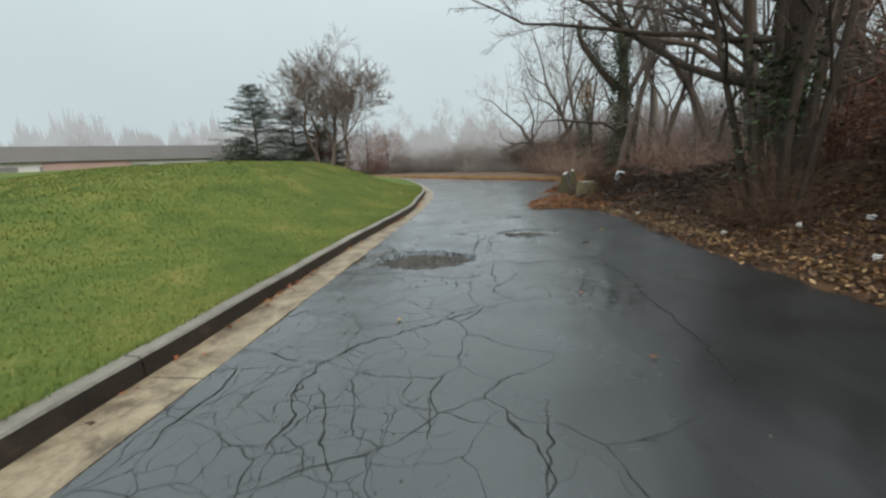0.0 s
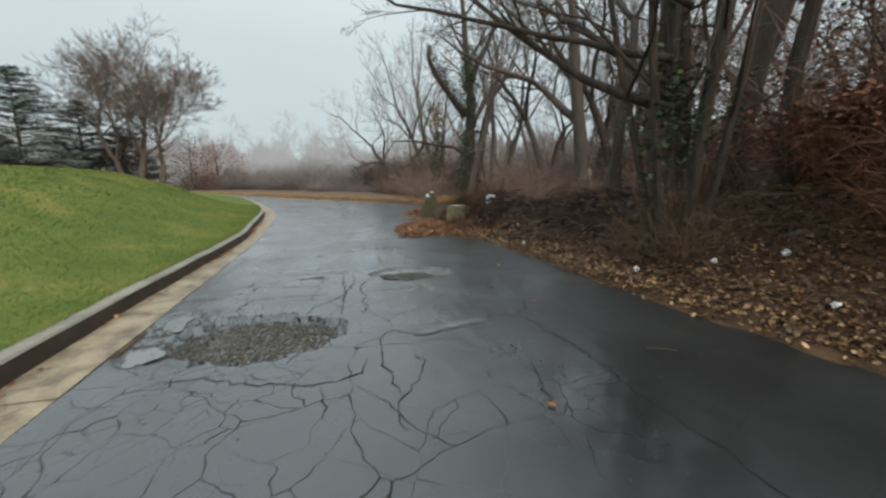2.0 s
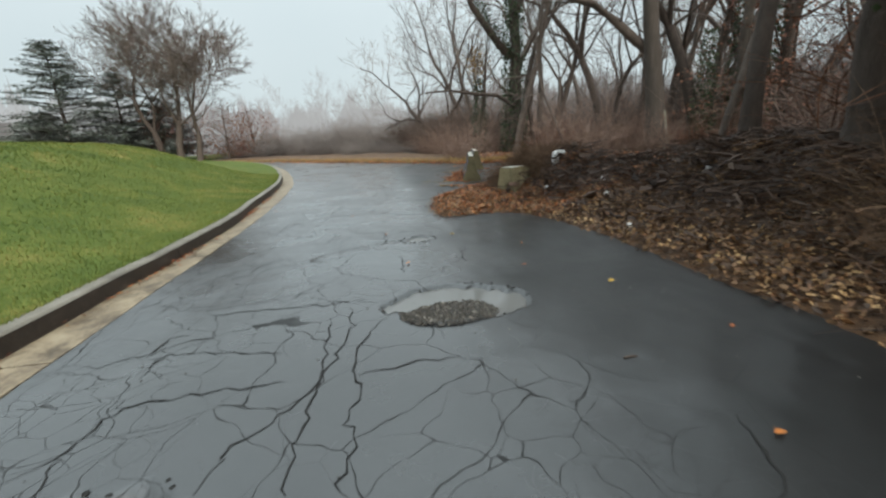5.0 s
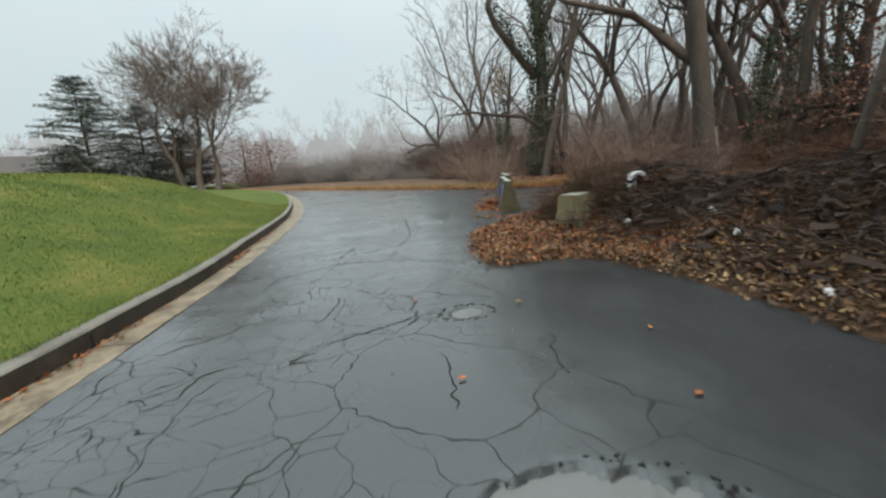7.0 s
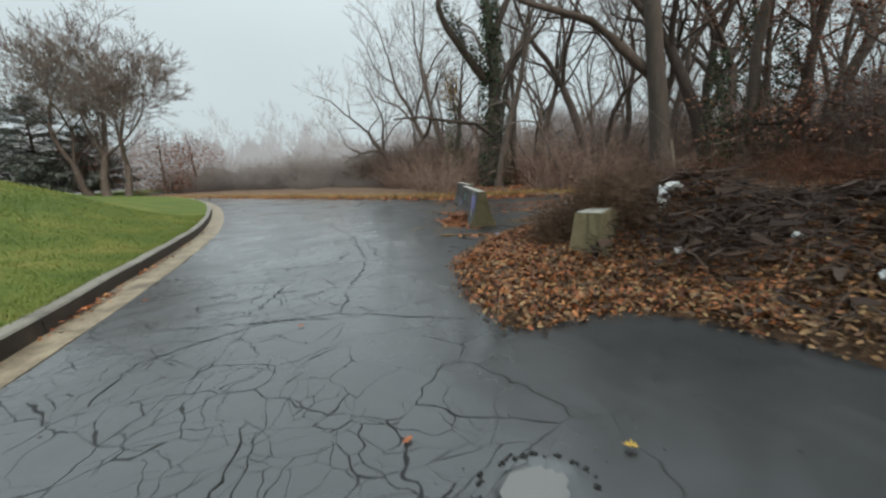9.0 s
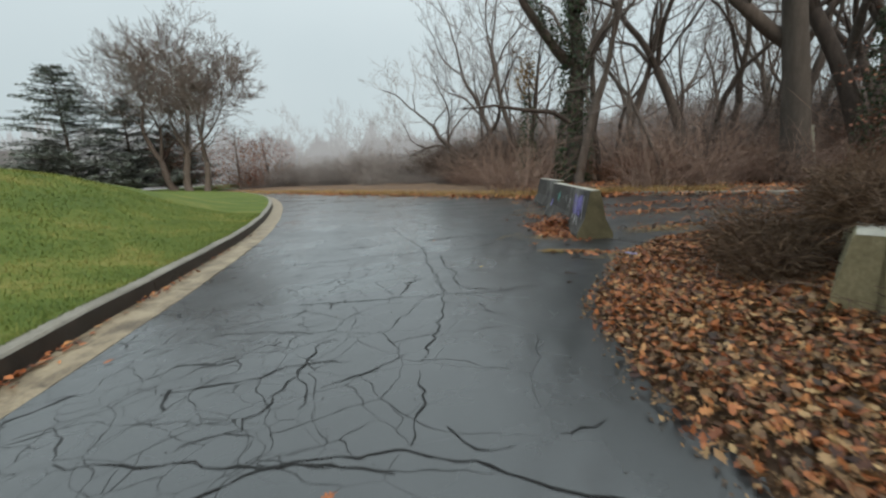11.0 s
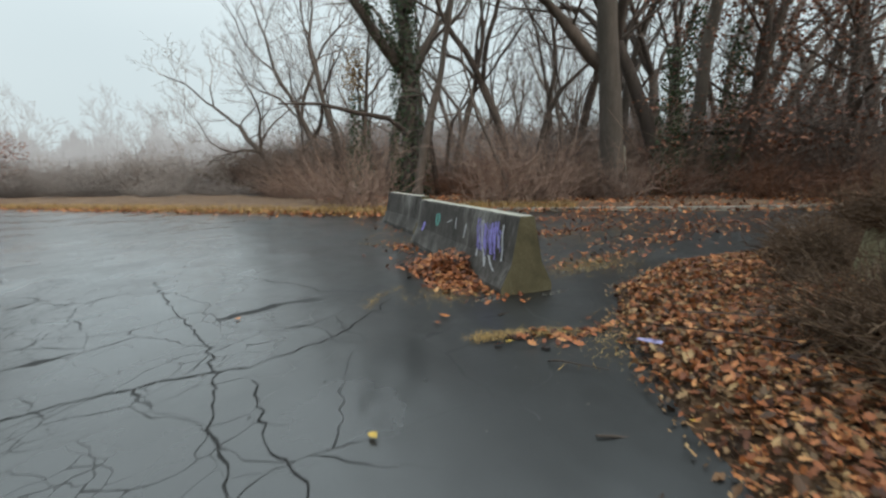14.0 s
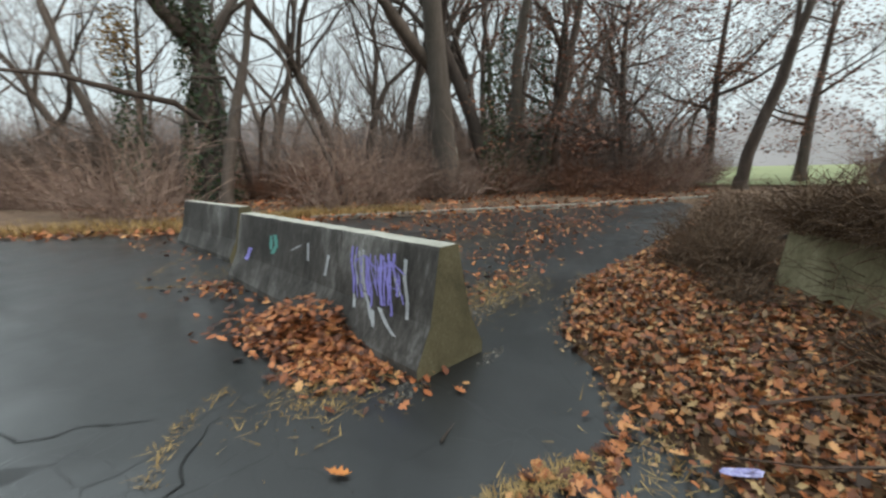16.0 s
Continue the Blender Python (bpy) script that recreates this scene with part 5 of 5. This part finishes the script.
# Straw-like verge at the far edge and wisps on the asphalt.
n = 12000
seg = rs.randint(len(EDGE) - 10, len(EDGE) - 2, n)
E0, E1, t, o = np.array(EDGE)[seg], np.array(EDGE)[seg + 1], rs.random_sample((n, 1)), np.abs(rs.normal(0, 0.9, n))
rim = E0 + (E1 - E0) * t + np.stack([o * 0.8, o * 0.6], 1)
sheets = [blade_sheet(rim[:, 0], rim[:, 1], np.full(n, 0.03), rs.uniform(0.12, 0.34, n), 1.0, np.full(n, 0.012), 40)]
for k, (cx, cy, sx, sy, n) in enumerate(((6.9, 19.75, 0.45, 0.22, 1200), (4.75, 19.75, 0.3, 0.2, 600), (5.2, 18.05, 0.3, 0.1, 160), (9.0, 21.6, 1.2, 0.5, 900), (5.9, 23.3, 0.35, 0.35, 300), (5.0, 17.9, 0.3, 0.2, 200))):
    sheets.append(blade_sheet(rs.normal(cx, sx, n), rs.normal(cy, sy, n), np.full(n, 0.004), rs.uniform(0.008, 0.035, n), 5.0, np.full(n, 0.0035), 50 + k))
for k, line in enumerate(STRAWLINES):
    n = 420 if k < 3 else 150
    t = np.sort(rs.random_sample(n)) * (len(line) - 1)
    px, py = np.interp(t, range(len(line)), [p[0] for p in line]), np.interp(t, range(len(line)), [p[1] for p in line])
    sheets.append(blade_sheet(px + rs.normal(0, 0.03, n), py + rs.normal(0, 0.03, n), np.full(n, 0.006), rs.uniform(0.006, 0.028, n) if k < 3 else rs.uniform(0.004, 0.02, n), 3.5 if k < 3 else 6.0, np.full(n, 0.0035), 70 + k))
ob = thing("dry_grass", "straw-coloured dead grass along the asphalt's edge", "grass", kind="stuff")
piece("dead_blades", tri_mesh("dead_blades", *join_sheets(sheets), STRAW), ob)

n = 170000
d = 12 * rs.random_sample(n) ** 1.6
y = rs.uniform(0.3, 27, n)
x = kerb_x(y) - pan_w(y) - KERB_W - d + 0.025
ob = thing("lawn_grass", "short green grass blades with yellowed tufts near the kerb", "grass", kind="stuff")
piece("blades", tri_mesh("blades", *blade_sheet(x, y, lawn_z(x, y) - 0.006, rs.uniform(0.025, 0.065, n), 1.3, 0.004 + 0.0012 * d, 60), BLADES), ob)

q = random.Random(801)
# ---- potholes: gravel and rain water ----
s = Soup()
for cx, cy, a, b, n in ((0.72, 6.95, 0.80, 0.56, 6500), (2.66, 9.10, 0.46, 0.30, 2600), (6.6, 19.62, 0.45, 0.12, 260), (4.9, 19.35, 0.22, 0.07, 120), (-0.1, 7.3, 0.3, 0.6, 260), (5.55, 19.12, 0.2, 0.05, 60)):
    ws, rr = rs.uniform(0, 6.283, n), np.sqrt(rs.random_sample(n))
    gx, gy = cx + a * rr * np.cos(ws), cy + b * rr * np.sin(ws)
    gz = road_z(gx, gy) + (0.055 * np.sqrt(1 - rr) if abs(cx - 2.66) < 0.01 else 0)
    for x, y, z in zip(gx.tolist(), gy.tolist(), gz.tolist()):
        g = q.uniform(0.005, 0.015) * (1.7 if q.random() < 0.08 else 1)
        vs = [(x + g * q.uniform(0.6, 1.3) * dx, y + g * q.uniform(0.6, 1.3) * dy, z + g * dz) for dx, dy, dz in ((1, 0, 0), (0, 1, 0.1), (-1, 0, 0), (0, -1, 0.1), (0.1, 0.1, 0.9))]
        s.add(vs, [(0, 1, 4), (1, 2, 4), (2, 3, 4), (3, 0, 4)])
n = 420
for x, y in zip(rs.uniform(0.2, 5.0, n).tolist(), rs.uniform(1.0, 20.0, n).tolist()):
    g = q.uniform(0.003, 0.009)
    z = max(float(road_z(np.array(x), np.array(y))), -0.03) + 0.002
    s.add([(x + g * q.uniform(0.6, 1.6) * dx, y + g * q.uniform(0.6, 1.6) * dy, z + g * dz) for dx, dy, dz in ((1, 0, 0), (0, 1, 0.1), (-1, 0, 0), (0, -1, 0.1), (0.1, 0.1, 0.7))], [(0, 1, 4), (1, 2, 4), (2, 3, 4), (3, 0, 4)])
ob = thing("loose_gravel", "loose wet gravel lying in the potholes", "gravel", kind="stuff")
part("stones", s, GRAVEL, ob, smooth=False)


s = Soup()
for cx, cy, a, b, n in ((0.72, 6.95, 0.86, 0.63, 30), (2.75, 9.3, 0.62, 0.44, 60), (2.66, 11.83, 0.26, 0.2, 50)):
    for _ in range(n):
        w, f = q.uniform(0, 6.283), q.uniform(0.93, 1.10)
        x, y, g = cx + a * f * math.cos(w), cy + b * f * math.sin(w), q.uniform(0.005, 0.019)
        z = float(road_z(np.array(x), np.array(y)))
        s.add([(x + g * q.uniform(0.6, 1.5) * dx, y + g * q.uniform(0.6, 1.5) * dy, z + g * dz) for dx, dy, dz in ((1, 0, 0), (0, 1, 0), (-1, 0, 0), (0, -1, 0), (0.5, 0.4, 0.55), (-0.4, -0.4, 0.6))],
              [(0, 1, 4), (1, 2, 5), (1, 5, 4), (2, 3, 5), (3, 0, 4), (3, 4, 5)])
ob = thing("asphalt_rubble", "broken black asphalt crumbs round the potholes", "rubble", kind="stuff")
part("crumbs", s, CRACKFILL, ob, smooth=False)


def puddle(label, cx, cy, a, b, z, seed, turn=0.0):
    q = random.Random(seed)
    ob = thing("puddle", label, "puddle", (cx, cy, z), "puddles")
    s = Soup()
    ph = [q.uniform(0, 6.283) for _ in range(4)]
    ring = []
    for i in range(40):
        w = 6.283 * i / 40
        r = 1 + sum(0.10 * math.sin((k + 2) * w + ph[k]) for k in range(4))
        ring.append((a * r * math.cos(w + turn), b * r * math.sin(w + turn), 0))
    s.add(ring, [tuple(range(40))])
    part("water", s, WATER, ob)


puddle("pale rain puddle lying in a round pothole", 2.75, 9.3, 1.12, 0.82, -0.034, 1)
puddle("small rain puddle in the cracked asphalt", 2.66, 11.83, 0.34, 0.27, -0.016, 3)
puddle("rain puddle between gutter and pothole", -0.17, 6.72, 0.13, 0.22, -0.026, 4)
puddle("rain puddle between gutter and pothole", -0.18, 7.62, 0.12, 0.26, -0.026, 5)
puddle("thin rain puddle in a sunken crack", 2.80, 6.68, 0.22, 0.04, -0.007, 6, 0.0)

# Wide open cracks in the road.
CRACKS_SOUTH = [
    [(2.07, 1.98), (2.16, 2.39), (2.21, 2.85)],
    [(1.46, 2.36), (1.45, 2.57), (1.39, 2.9)],
    [(0.53, 2.95), (0.73, 2.67), (0.82, 2.33), (1.05, 1.92)],
    [(0.5, 2.22), (0.55, 2.54), (0.4, 2.8), (0.42, 3.21), (0.67, 3.63), (1.13, 4.01), (1.79, 4.56)],
    [(-0.24, 2.09), (-0.21, 2.39), (-0.18, 2.86), (-0.27, 3.29)],
    [(3.5, 6.84), (3.64, 5.68), (3.6, 4.98), (3.6, 4.13), (3.6, 3.54), (3.48, 2.95)],
    [(1.86, 5.0), (1.92, 5.34), (2.09, 5.6), (2.21, 5.9), (2.15, 6.11)],
    [(1.94, 5.44), (1.89, 5.91), (1.89, 6.53), (2.06, 6.71)],
    [(0.09, 6.05), (0.29, 6.12), (0.87, 5.87), (1.34, 5.71), (1.71, 5.83), (1.75, 6.17)],
    [(1.37, 5.67), (1.44, 5.38), (1.38, 5.18)],
    [(3.11, 5.72), (3.0, 5.35), (2.94, 5.11), (2.78, 4.95)],
]
CRACKS_POTHOLE = [
    [(3.16, 6.84), (3.45, 6.8), (3.68, 6.98), (3.85, 7.45)],
    [(2.06, 6.71), (2.32, 6.47), (2.8, 6.67), (3.1, 6.7)],
    [(1.16, 7.45), (1.23, 7.67), (1.23, 7.73), (1.34, 7.81), (1.43, 7.93), (1.56, 8.11), (1.64, 8.31), (1.61, 8.75), (1.62, 9.27)],
    [(1.56, 7.36), (1.57, 7.67), (1.62, 7.88), (1.61, 8.13), (1.66, 8.27), (1.72, 8.63), (1.81, 9.04), (1.77, 9.48)],
    [(1.81, 7.31), (1.87, 7.6), (1.82, 7.79), (1.89, 7.94), (1.88, 8.12), (1.82, 8.33), (1.89, 8.67), (1.95, 8.89), (2.12, 9.18)],
    [(0.21, 7.75), (0.41, 7.92), (0.42, 8.15), (0.51, 8.26), (0.75, 8.28), (1.14, 8.3), (1.49, 8.31)],
    [(0.42, 7.62), (0.38, 7.78), (0.41, 7.92)],
    [(0.48, 9.61), (0.82, 9.61), (1.29, 9.56), (2.0, 9.56)],
    [(0.02, 8.84), (0.28, 8.94), (0.32, 9.2), (0.56, 9.23)],
    [(0.41, 8.59), (0.41, 8.9), (0.88, 8.82), (1.39, 8.68)],
    [(1.86, 8.25), (2.27, 8.32), (2.63, 8.3)],
]
CRACKS_BEND = [
    [(0.31, 13.31), (0.38, 13.94), (1.16, 14.47), (1.88, 14.5), (3.12, 13.8)],
    [(1.36, 12.78), (1.3, 12.11), (1.2, 11.92)],
    [(1.33, 11.43), (1.71, 11.58), (1.92, 11.71), (2.41, 12.01)],
    [(2.3, 11.04), (2.34, 10.79), (2.32, 10.51), (2.31, 10.22)],
    [(3.24, 11.16), (3.12, 10.77), (3.04, 10.43)],
    [(0.36, 10.74), (0.49, 10.84), (0.51, 11.12), (0.83, 11.28)],
    [(-0.06, 11.64), (0.32, 11.87), (0.64, 12.3)],
    [(0.2, 14.7), (0.47, 14.65), (0.88, 14.57), (1.26, 14.49), (1.46, 14.47), (1.91, 14.33)],
    [(0.72, 14.71), (1.03, 14.81), (1.12, 15.11), (1.2, 15.45), (1.29, 15.88), (1.47, 15.95)],
    [(1.2, 15.45), (1.32, 15.15), (1.33, 14.87)],
    [(0.38, 15.31), (0.87, 15.38), (1.17, 15.56), (1.6, 15.5)],
    [(1.39, 15.17), (1.65, 15.31), (2.0, 15.59)],
    [(1.92, 14.51), (2.01, 14.93), (2.03, 15.32)],
    [(2.1, 14.65), (2.24, 14.42), (2.51, 14.41)],
    [(2.63, 14.44), (2.83, 14.48), (3.0, 14.49)],
]
CRACKS_LOT = [
    [(1.94, 16.99), (2.06, 17.5), (2.33, 17.69)],
    [(1.98, 17.15), (2.0, 17.41), (2.19, 17.83)],
    [(0.86, 16.95), (1.31, 16.91), (1.75, 16.9), (2.42, 16.88), (2.68, 16.85), (3.37, 16.79)],
    [(2.66, 16.5), (2.8, 16.07)],
    [(-0.05, 15.91), (0.09, 16.1), (0.31, 16.27)],
    [(2.92, 21.85), (3.34, 21.17), (3.49, 20.71), (3.72, 20.55), (3.98, 20.28)],
    [(2.05, 15.4), (2.3, 16.3), (2.39, 17.1), (2.38, 17.5), (2.37, 18.0), (2.31, 18.4), (2.37, 18.9), (2.34, 19.7), (2.05, 21.1), (1.8, 22.6)],
    [(0.0, 18.9), (0.73, 19.04), (1.28, 19.17), (2.02, 19.21), (2.6, 19.1), (3.24, 19.3), (3.78, 19.75), (4.2, 20.1)],
    [(2.59, 18.88), (2.54, 18.1), (2.65, 17.7), (2.56, 17.45), (2.65, 17.03), (3.02, 16.88), (3.6, 16.95)],
]
CR = thing("road_cracks", "wide dirt-filled cracks in the wet asphalt", "crack", kind="structure")
for k, line in enumerate(CRACKS_SOUTH + CRACKS_POTHOLE + CRACKS_BEND + CRACKS_LOT):
    q2 = random.Random(900 + k)
    s = Soup()
    pts = []
    for (xa, ya), (xb, yb) in zip(line, line[1:]):
        n = max(3, int(math.hypot(xb - xa, yb - ya) / 0.07))
        for i in range(n):
            t = i / n
            pts.append(Vector((xa + (xb - xa) * t + q2.gauss(0, 0.016), ya + (yb - ya) * t + q2.gauss(0, 0.016), 0)))
    zs = road_z(np.array([p.x for p in pts]), np.array([p.y for p in pts]))
    vs, m = [], len(pts)
    for i, p in enumerate(pts):
        d = (pts[min(i + 1, m - 1)] - pts[max(i - 1, 0)]).normalized()
        w = q2.uniform(0.0015, 0.0075) * min(1, 0.25 + i / 4, 0.25 + (m - 1 - i) / 4) + 0.001
        e = Vector((-d.y, d.x, 0)) * w
        vs += [p - e + Vector((0, 0, zs[i] + 0.004)), p + e + Vector((0, 0, zs[i] + 0.004))]
    s.add(vs, [(2 * i, 2 * i + 1, 2 * i + 3, 2 * i + 2) for i in range(m - 1)])
    part("crack", s, CRACKFILL, CR, smooth=False)


# ---- litter ----
def crumpled(name, label, where, size, seed, material, category="litter", group="", flat=0.7):
    q = random.Random(seed)
    bm = bmesh.new()
    bmesh.ops.create_icosphere(bm, subdivisions=2, radius=1.0)
    for v in bm.verts:
        v.co *= q.uniform(0.6, 1.25)
        v.co = Vector((v.co.x * size[0], v.co.y * size[1], v.co.z * size[2]))
    me = bpy.data.meshes.new(name)
    bm.to_mesh(me)
    bm.free()
    me.materials.append(material)
    ob = new(name, me)
    ob.location = where
    return tagged(ob, label, category, group)


crumpled("plastic_bag", "torn white plastic bag caught on the brush heap", (6.3, 15.05, ground_at(6.3, 15.05) + 0.13), (0.09, 0.08, 0.17), 1, PLASTIC, "bag")
crumpled("plastic_bag", "torn white plastic bag caught on the brush heap", (6.38, 14.97, ground_at(6.38, 14.97) + 0.27), (0.15, 0.07, 0.055), 2, PLASTIC, "bag")
for k, (x, y, g) in enumerate(((6.0, 7.9, 0.05), (6.75, 7.25, 0.05), (7.3, 6.7, 0.06), (6.7, 13.6, 0.07), (6.2, 12.6, 0.05), (5.6, 11.0, 0.045), (5.75, 14.2, 0.05), (7.5, 11.8, 0.05), (6.5, 5.6, 0.05))):
    crumpled("paper_scrap", "crumpled white litter lying among the leaves", (x, y, ground_at(x, y) + 0.05), (g, g * 0.8, g * 0.8), 20 + k, PLASTIC, "litter", "white litter")
w = crumpled("foil_wrapper", "purple and silver foil wrapper on the leaves", (5.0, 17.72, ground_at(5.0, 17.72) + 0.07), (0.08, 0.022, 0.014), 40, WRAPPER, "wrapper")
w.rotation_euler = (0, 0, radians(-62))

LEAFSPOTS = [(4.19, 19.16), (1.57, 14.24), (4.05, 19.05), (4.3, 18.4), (5.4, 20.0), (-0.6, 11.6), (-0.3, 15.9), (3.2, 11.9), (3.9, 7.2), (3.5, 6.3), (2.9, 5.0), (4.3, 9.3), (4.0, 11.0), (2.2, 12.3), (3.1, 3.4), (0.9, 4.2), (2.4, 10.6), (3.7, 10.1), (4.6, 8.2), (3.0, 17.9), (2.6, 20.2), (-0.5, 5.3), (-0.7, 3.4), (4.4, 17.1)]
for k, (x, y) in enumerate(LEAFSPOTS):
    me = tri_mesh("fallen_leaf", *leaf_sheet(np.array([(0, 0, 0.012)]), np.array([0.075 if k else 0.12]), 950 + k, 0.06, LOBED), (ORANGELEAF, LEAVES, LEAVES, YELLOWLEAF)[k % 4])
    ob = new("fallen_leaf", me)
    ob.location = (x, y, max(float(road_z(np.array(x), np.array(y))), 0.0))
    tagged(ob, "single wet fallen leaf lying on the asphalt", "leaf", "leaves on the asphalt")
for k, (x, y, w, ln) in enumerate(((1.16, 11.17, 0.2, 0.2), (3.75, 16.9, 0.4, 0.26), (4.3, 18.0, -0.9, 0.4), (4.6, 18.9, 0.4, 0.3), (3.6, 8.0, 0.3, 0.22), (4.2, 5.6, -0.5, 0.25), (3.9, 17.3, -0.8, 0.35))):
    ob = thing("twig", "thin dark twig lying on the wet asphalt", "twig", (x, y, 0.012), "twigs on the asphalt")
    s = Soup()
    s.tube(bend(random.Random(980 + k), Vector((0, 0, 0)), Vector((math.cos(w), math.sin(w), 0)), ln, 5, 0.12, 0), [0.008, 0.007, 0.006, 0.005, 0.004, 0.002], 5, True)
    part("stem", s, BARK, ob)

# ---- far off ----
LONG = thing("long_low_building", "long low pale building with a grey roof edge", "building", (-62.5, 62.5, 0))
LONG.rotation_euler = (0, 0, radians(46))


def box(soup, x0, x1, y0, y1, z0, z1):
    v = [(x, y, z) for z in (z0, z1) for y in (y0, y1) for x in (x0, x1)]
    soup.add(v, [(0, 2, 3, 1), (4, 5, 7, 6), (0, 1, 5, 4), (2, 6, 7, 3), (0, 4, 6, 2), (1, 3, 7, 5)])


for name, mt, dims in (("wall", WALLPAINT, (-30, 22, 0, 14, -2, 4.6)), ("roof", ROOFDARK, (-30.6, 22.6, -1.0, 15, 4.6, 6.9)), ("brick_bay", BRICKRED, (-6, 5, -0.5, 0.2, -2, 4.5)), ("plinth", ROOFDARK, (-30, 22, -0.3, 0.1, -2, 2.0))):
    s = Soup()
    box(s, *dims)
    part(name, s, mt, LONG, smooth=False)
for k in range(9):
    s = Soup()
    box(s, -28 + 5.4 * k, -25 + 5.4 * k, -0.15, 0.15, 2.6, 3.9)
    part("window", s, ROOFDARK, LONG, smooth=False)
lamp = thing("street_lamp", "grey pole with a small amber lamp", "lamp", (-51.5, 78.9, 0))
s = Soup()
s.tube([Vector((0, 0, -1)), Vector((0, 0, 6.0))], [0.09, 0.06], 8)
part("pole", s, METAL, lamp)
s = Soup()
box(s, -0.45, 0.45, -0.2, 0.2, 6.0, 6.35)
part("lamp_head", s, LAMPGLOW, lamp, "glowing amber lamp", smooth=False)

# Bare trees far off; their mist haze is painted as glowing colour.
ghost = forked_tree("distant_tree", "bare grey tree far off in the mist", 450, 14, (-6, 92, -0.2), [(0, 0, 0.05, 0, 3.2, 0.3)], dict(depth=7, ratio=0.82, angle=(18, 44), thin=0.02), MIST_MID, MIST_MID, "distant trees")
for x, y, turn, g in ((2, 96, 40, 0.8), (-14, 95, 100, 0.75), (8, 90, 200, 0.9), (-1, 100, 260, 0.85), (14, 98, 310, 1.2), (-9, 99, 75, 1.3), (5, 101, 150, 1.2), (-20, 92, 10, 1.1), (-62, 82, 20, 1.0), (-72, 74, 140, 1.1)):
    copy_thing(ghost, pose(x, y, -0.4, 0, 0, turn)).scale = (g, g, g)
# Misty far woods: ragged lines of bare crowns, glowing painted haze, paler with distance.
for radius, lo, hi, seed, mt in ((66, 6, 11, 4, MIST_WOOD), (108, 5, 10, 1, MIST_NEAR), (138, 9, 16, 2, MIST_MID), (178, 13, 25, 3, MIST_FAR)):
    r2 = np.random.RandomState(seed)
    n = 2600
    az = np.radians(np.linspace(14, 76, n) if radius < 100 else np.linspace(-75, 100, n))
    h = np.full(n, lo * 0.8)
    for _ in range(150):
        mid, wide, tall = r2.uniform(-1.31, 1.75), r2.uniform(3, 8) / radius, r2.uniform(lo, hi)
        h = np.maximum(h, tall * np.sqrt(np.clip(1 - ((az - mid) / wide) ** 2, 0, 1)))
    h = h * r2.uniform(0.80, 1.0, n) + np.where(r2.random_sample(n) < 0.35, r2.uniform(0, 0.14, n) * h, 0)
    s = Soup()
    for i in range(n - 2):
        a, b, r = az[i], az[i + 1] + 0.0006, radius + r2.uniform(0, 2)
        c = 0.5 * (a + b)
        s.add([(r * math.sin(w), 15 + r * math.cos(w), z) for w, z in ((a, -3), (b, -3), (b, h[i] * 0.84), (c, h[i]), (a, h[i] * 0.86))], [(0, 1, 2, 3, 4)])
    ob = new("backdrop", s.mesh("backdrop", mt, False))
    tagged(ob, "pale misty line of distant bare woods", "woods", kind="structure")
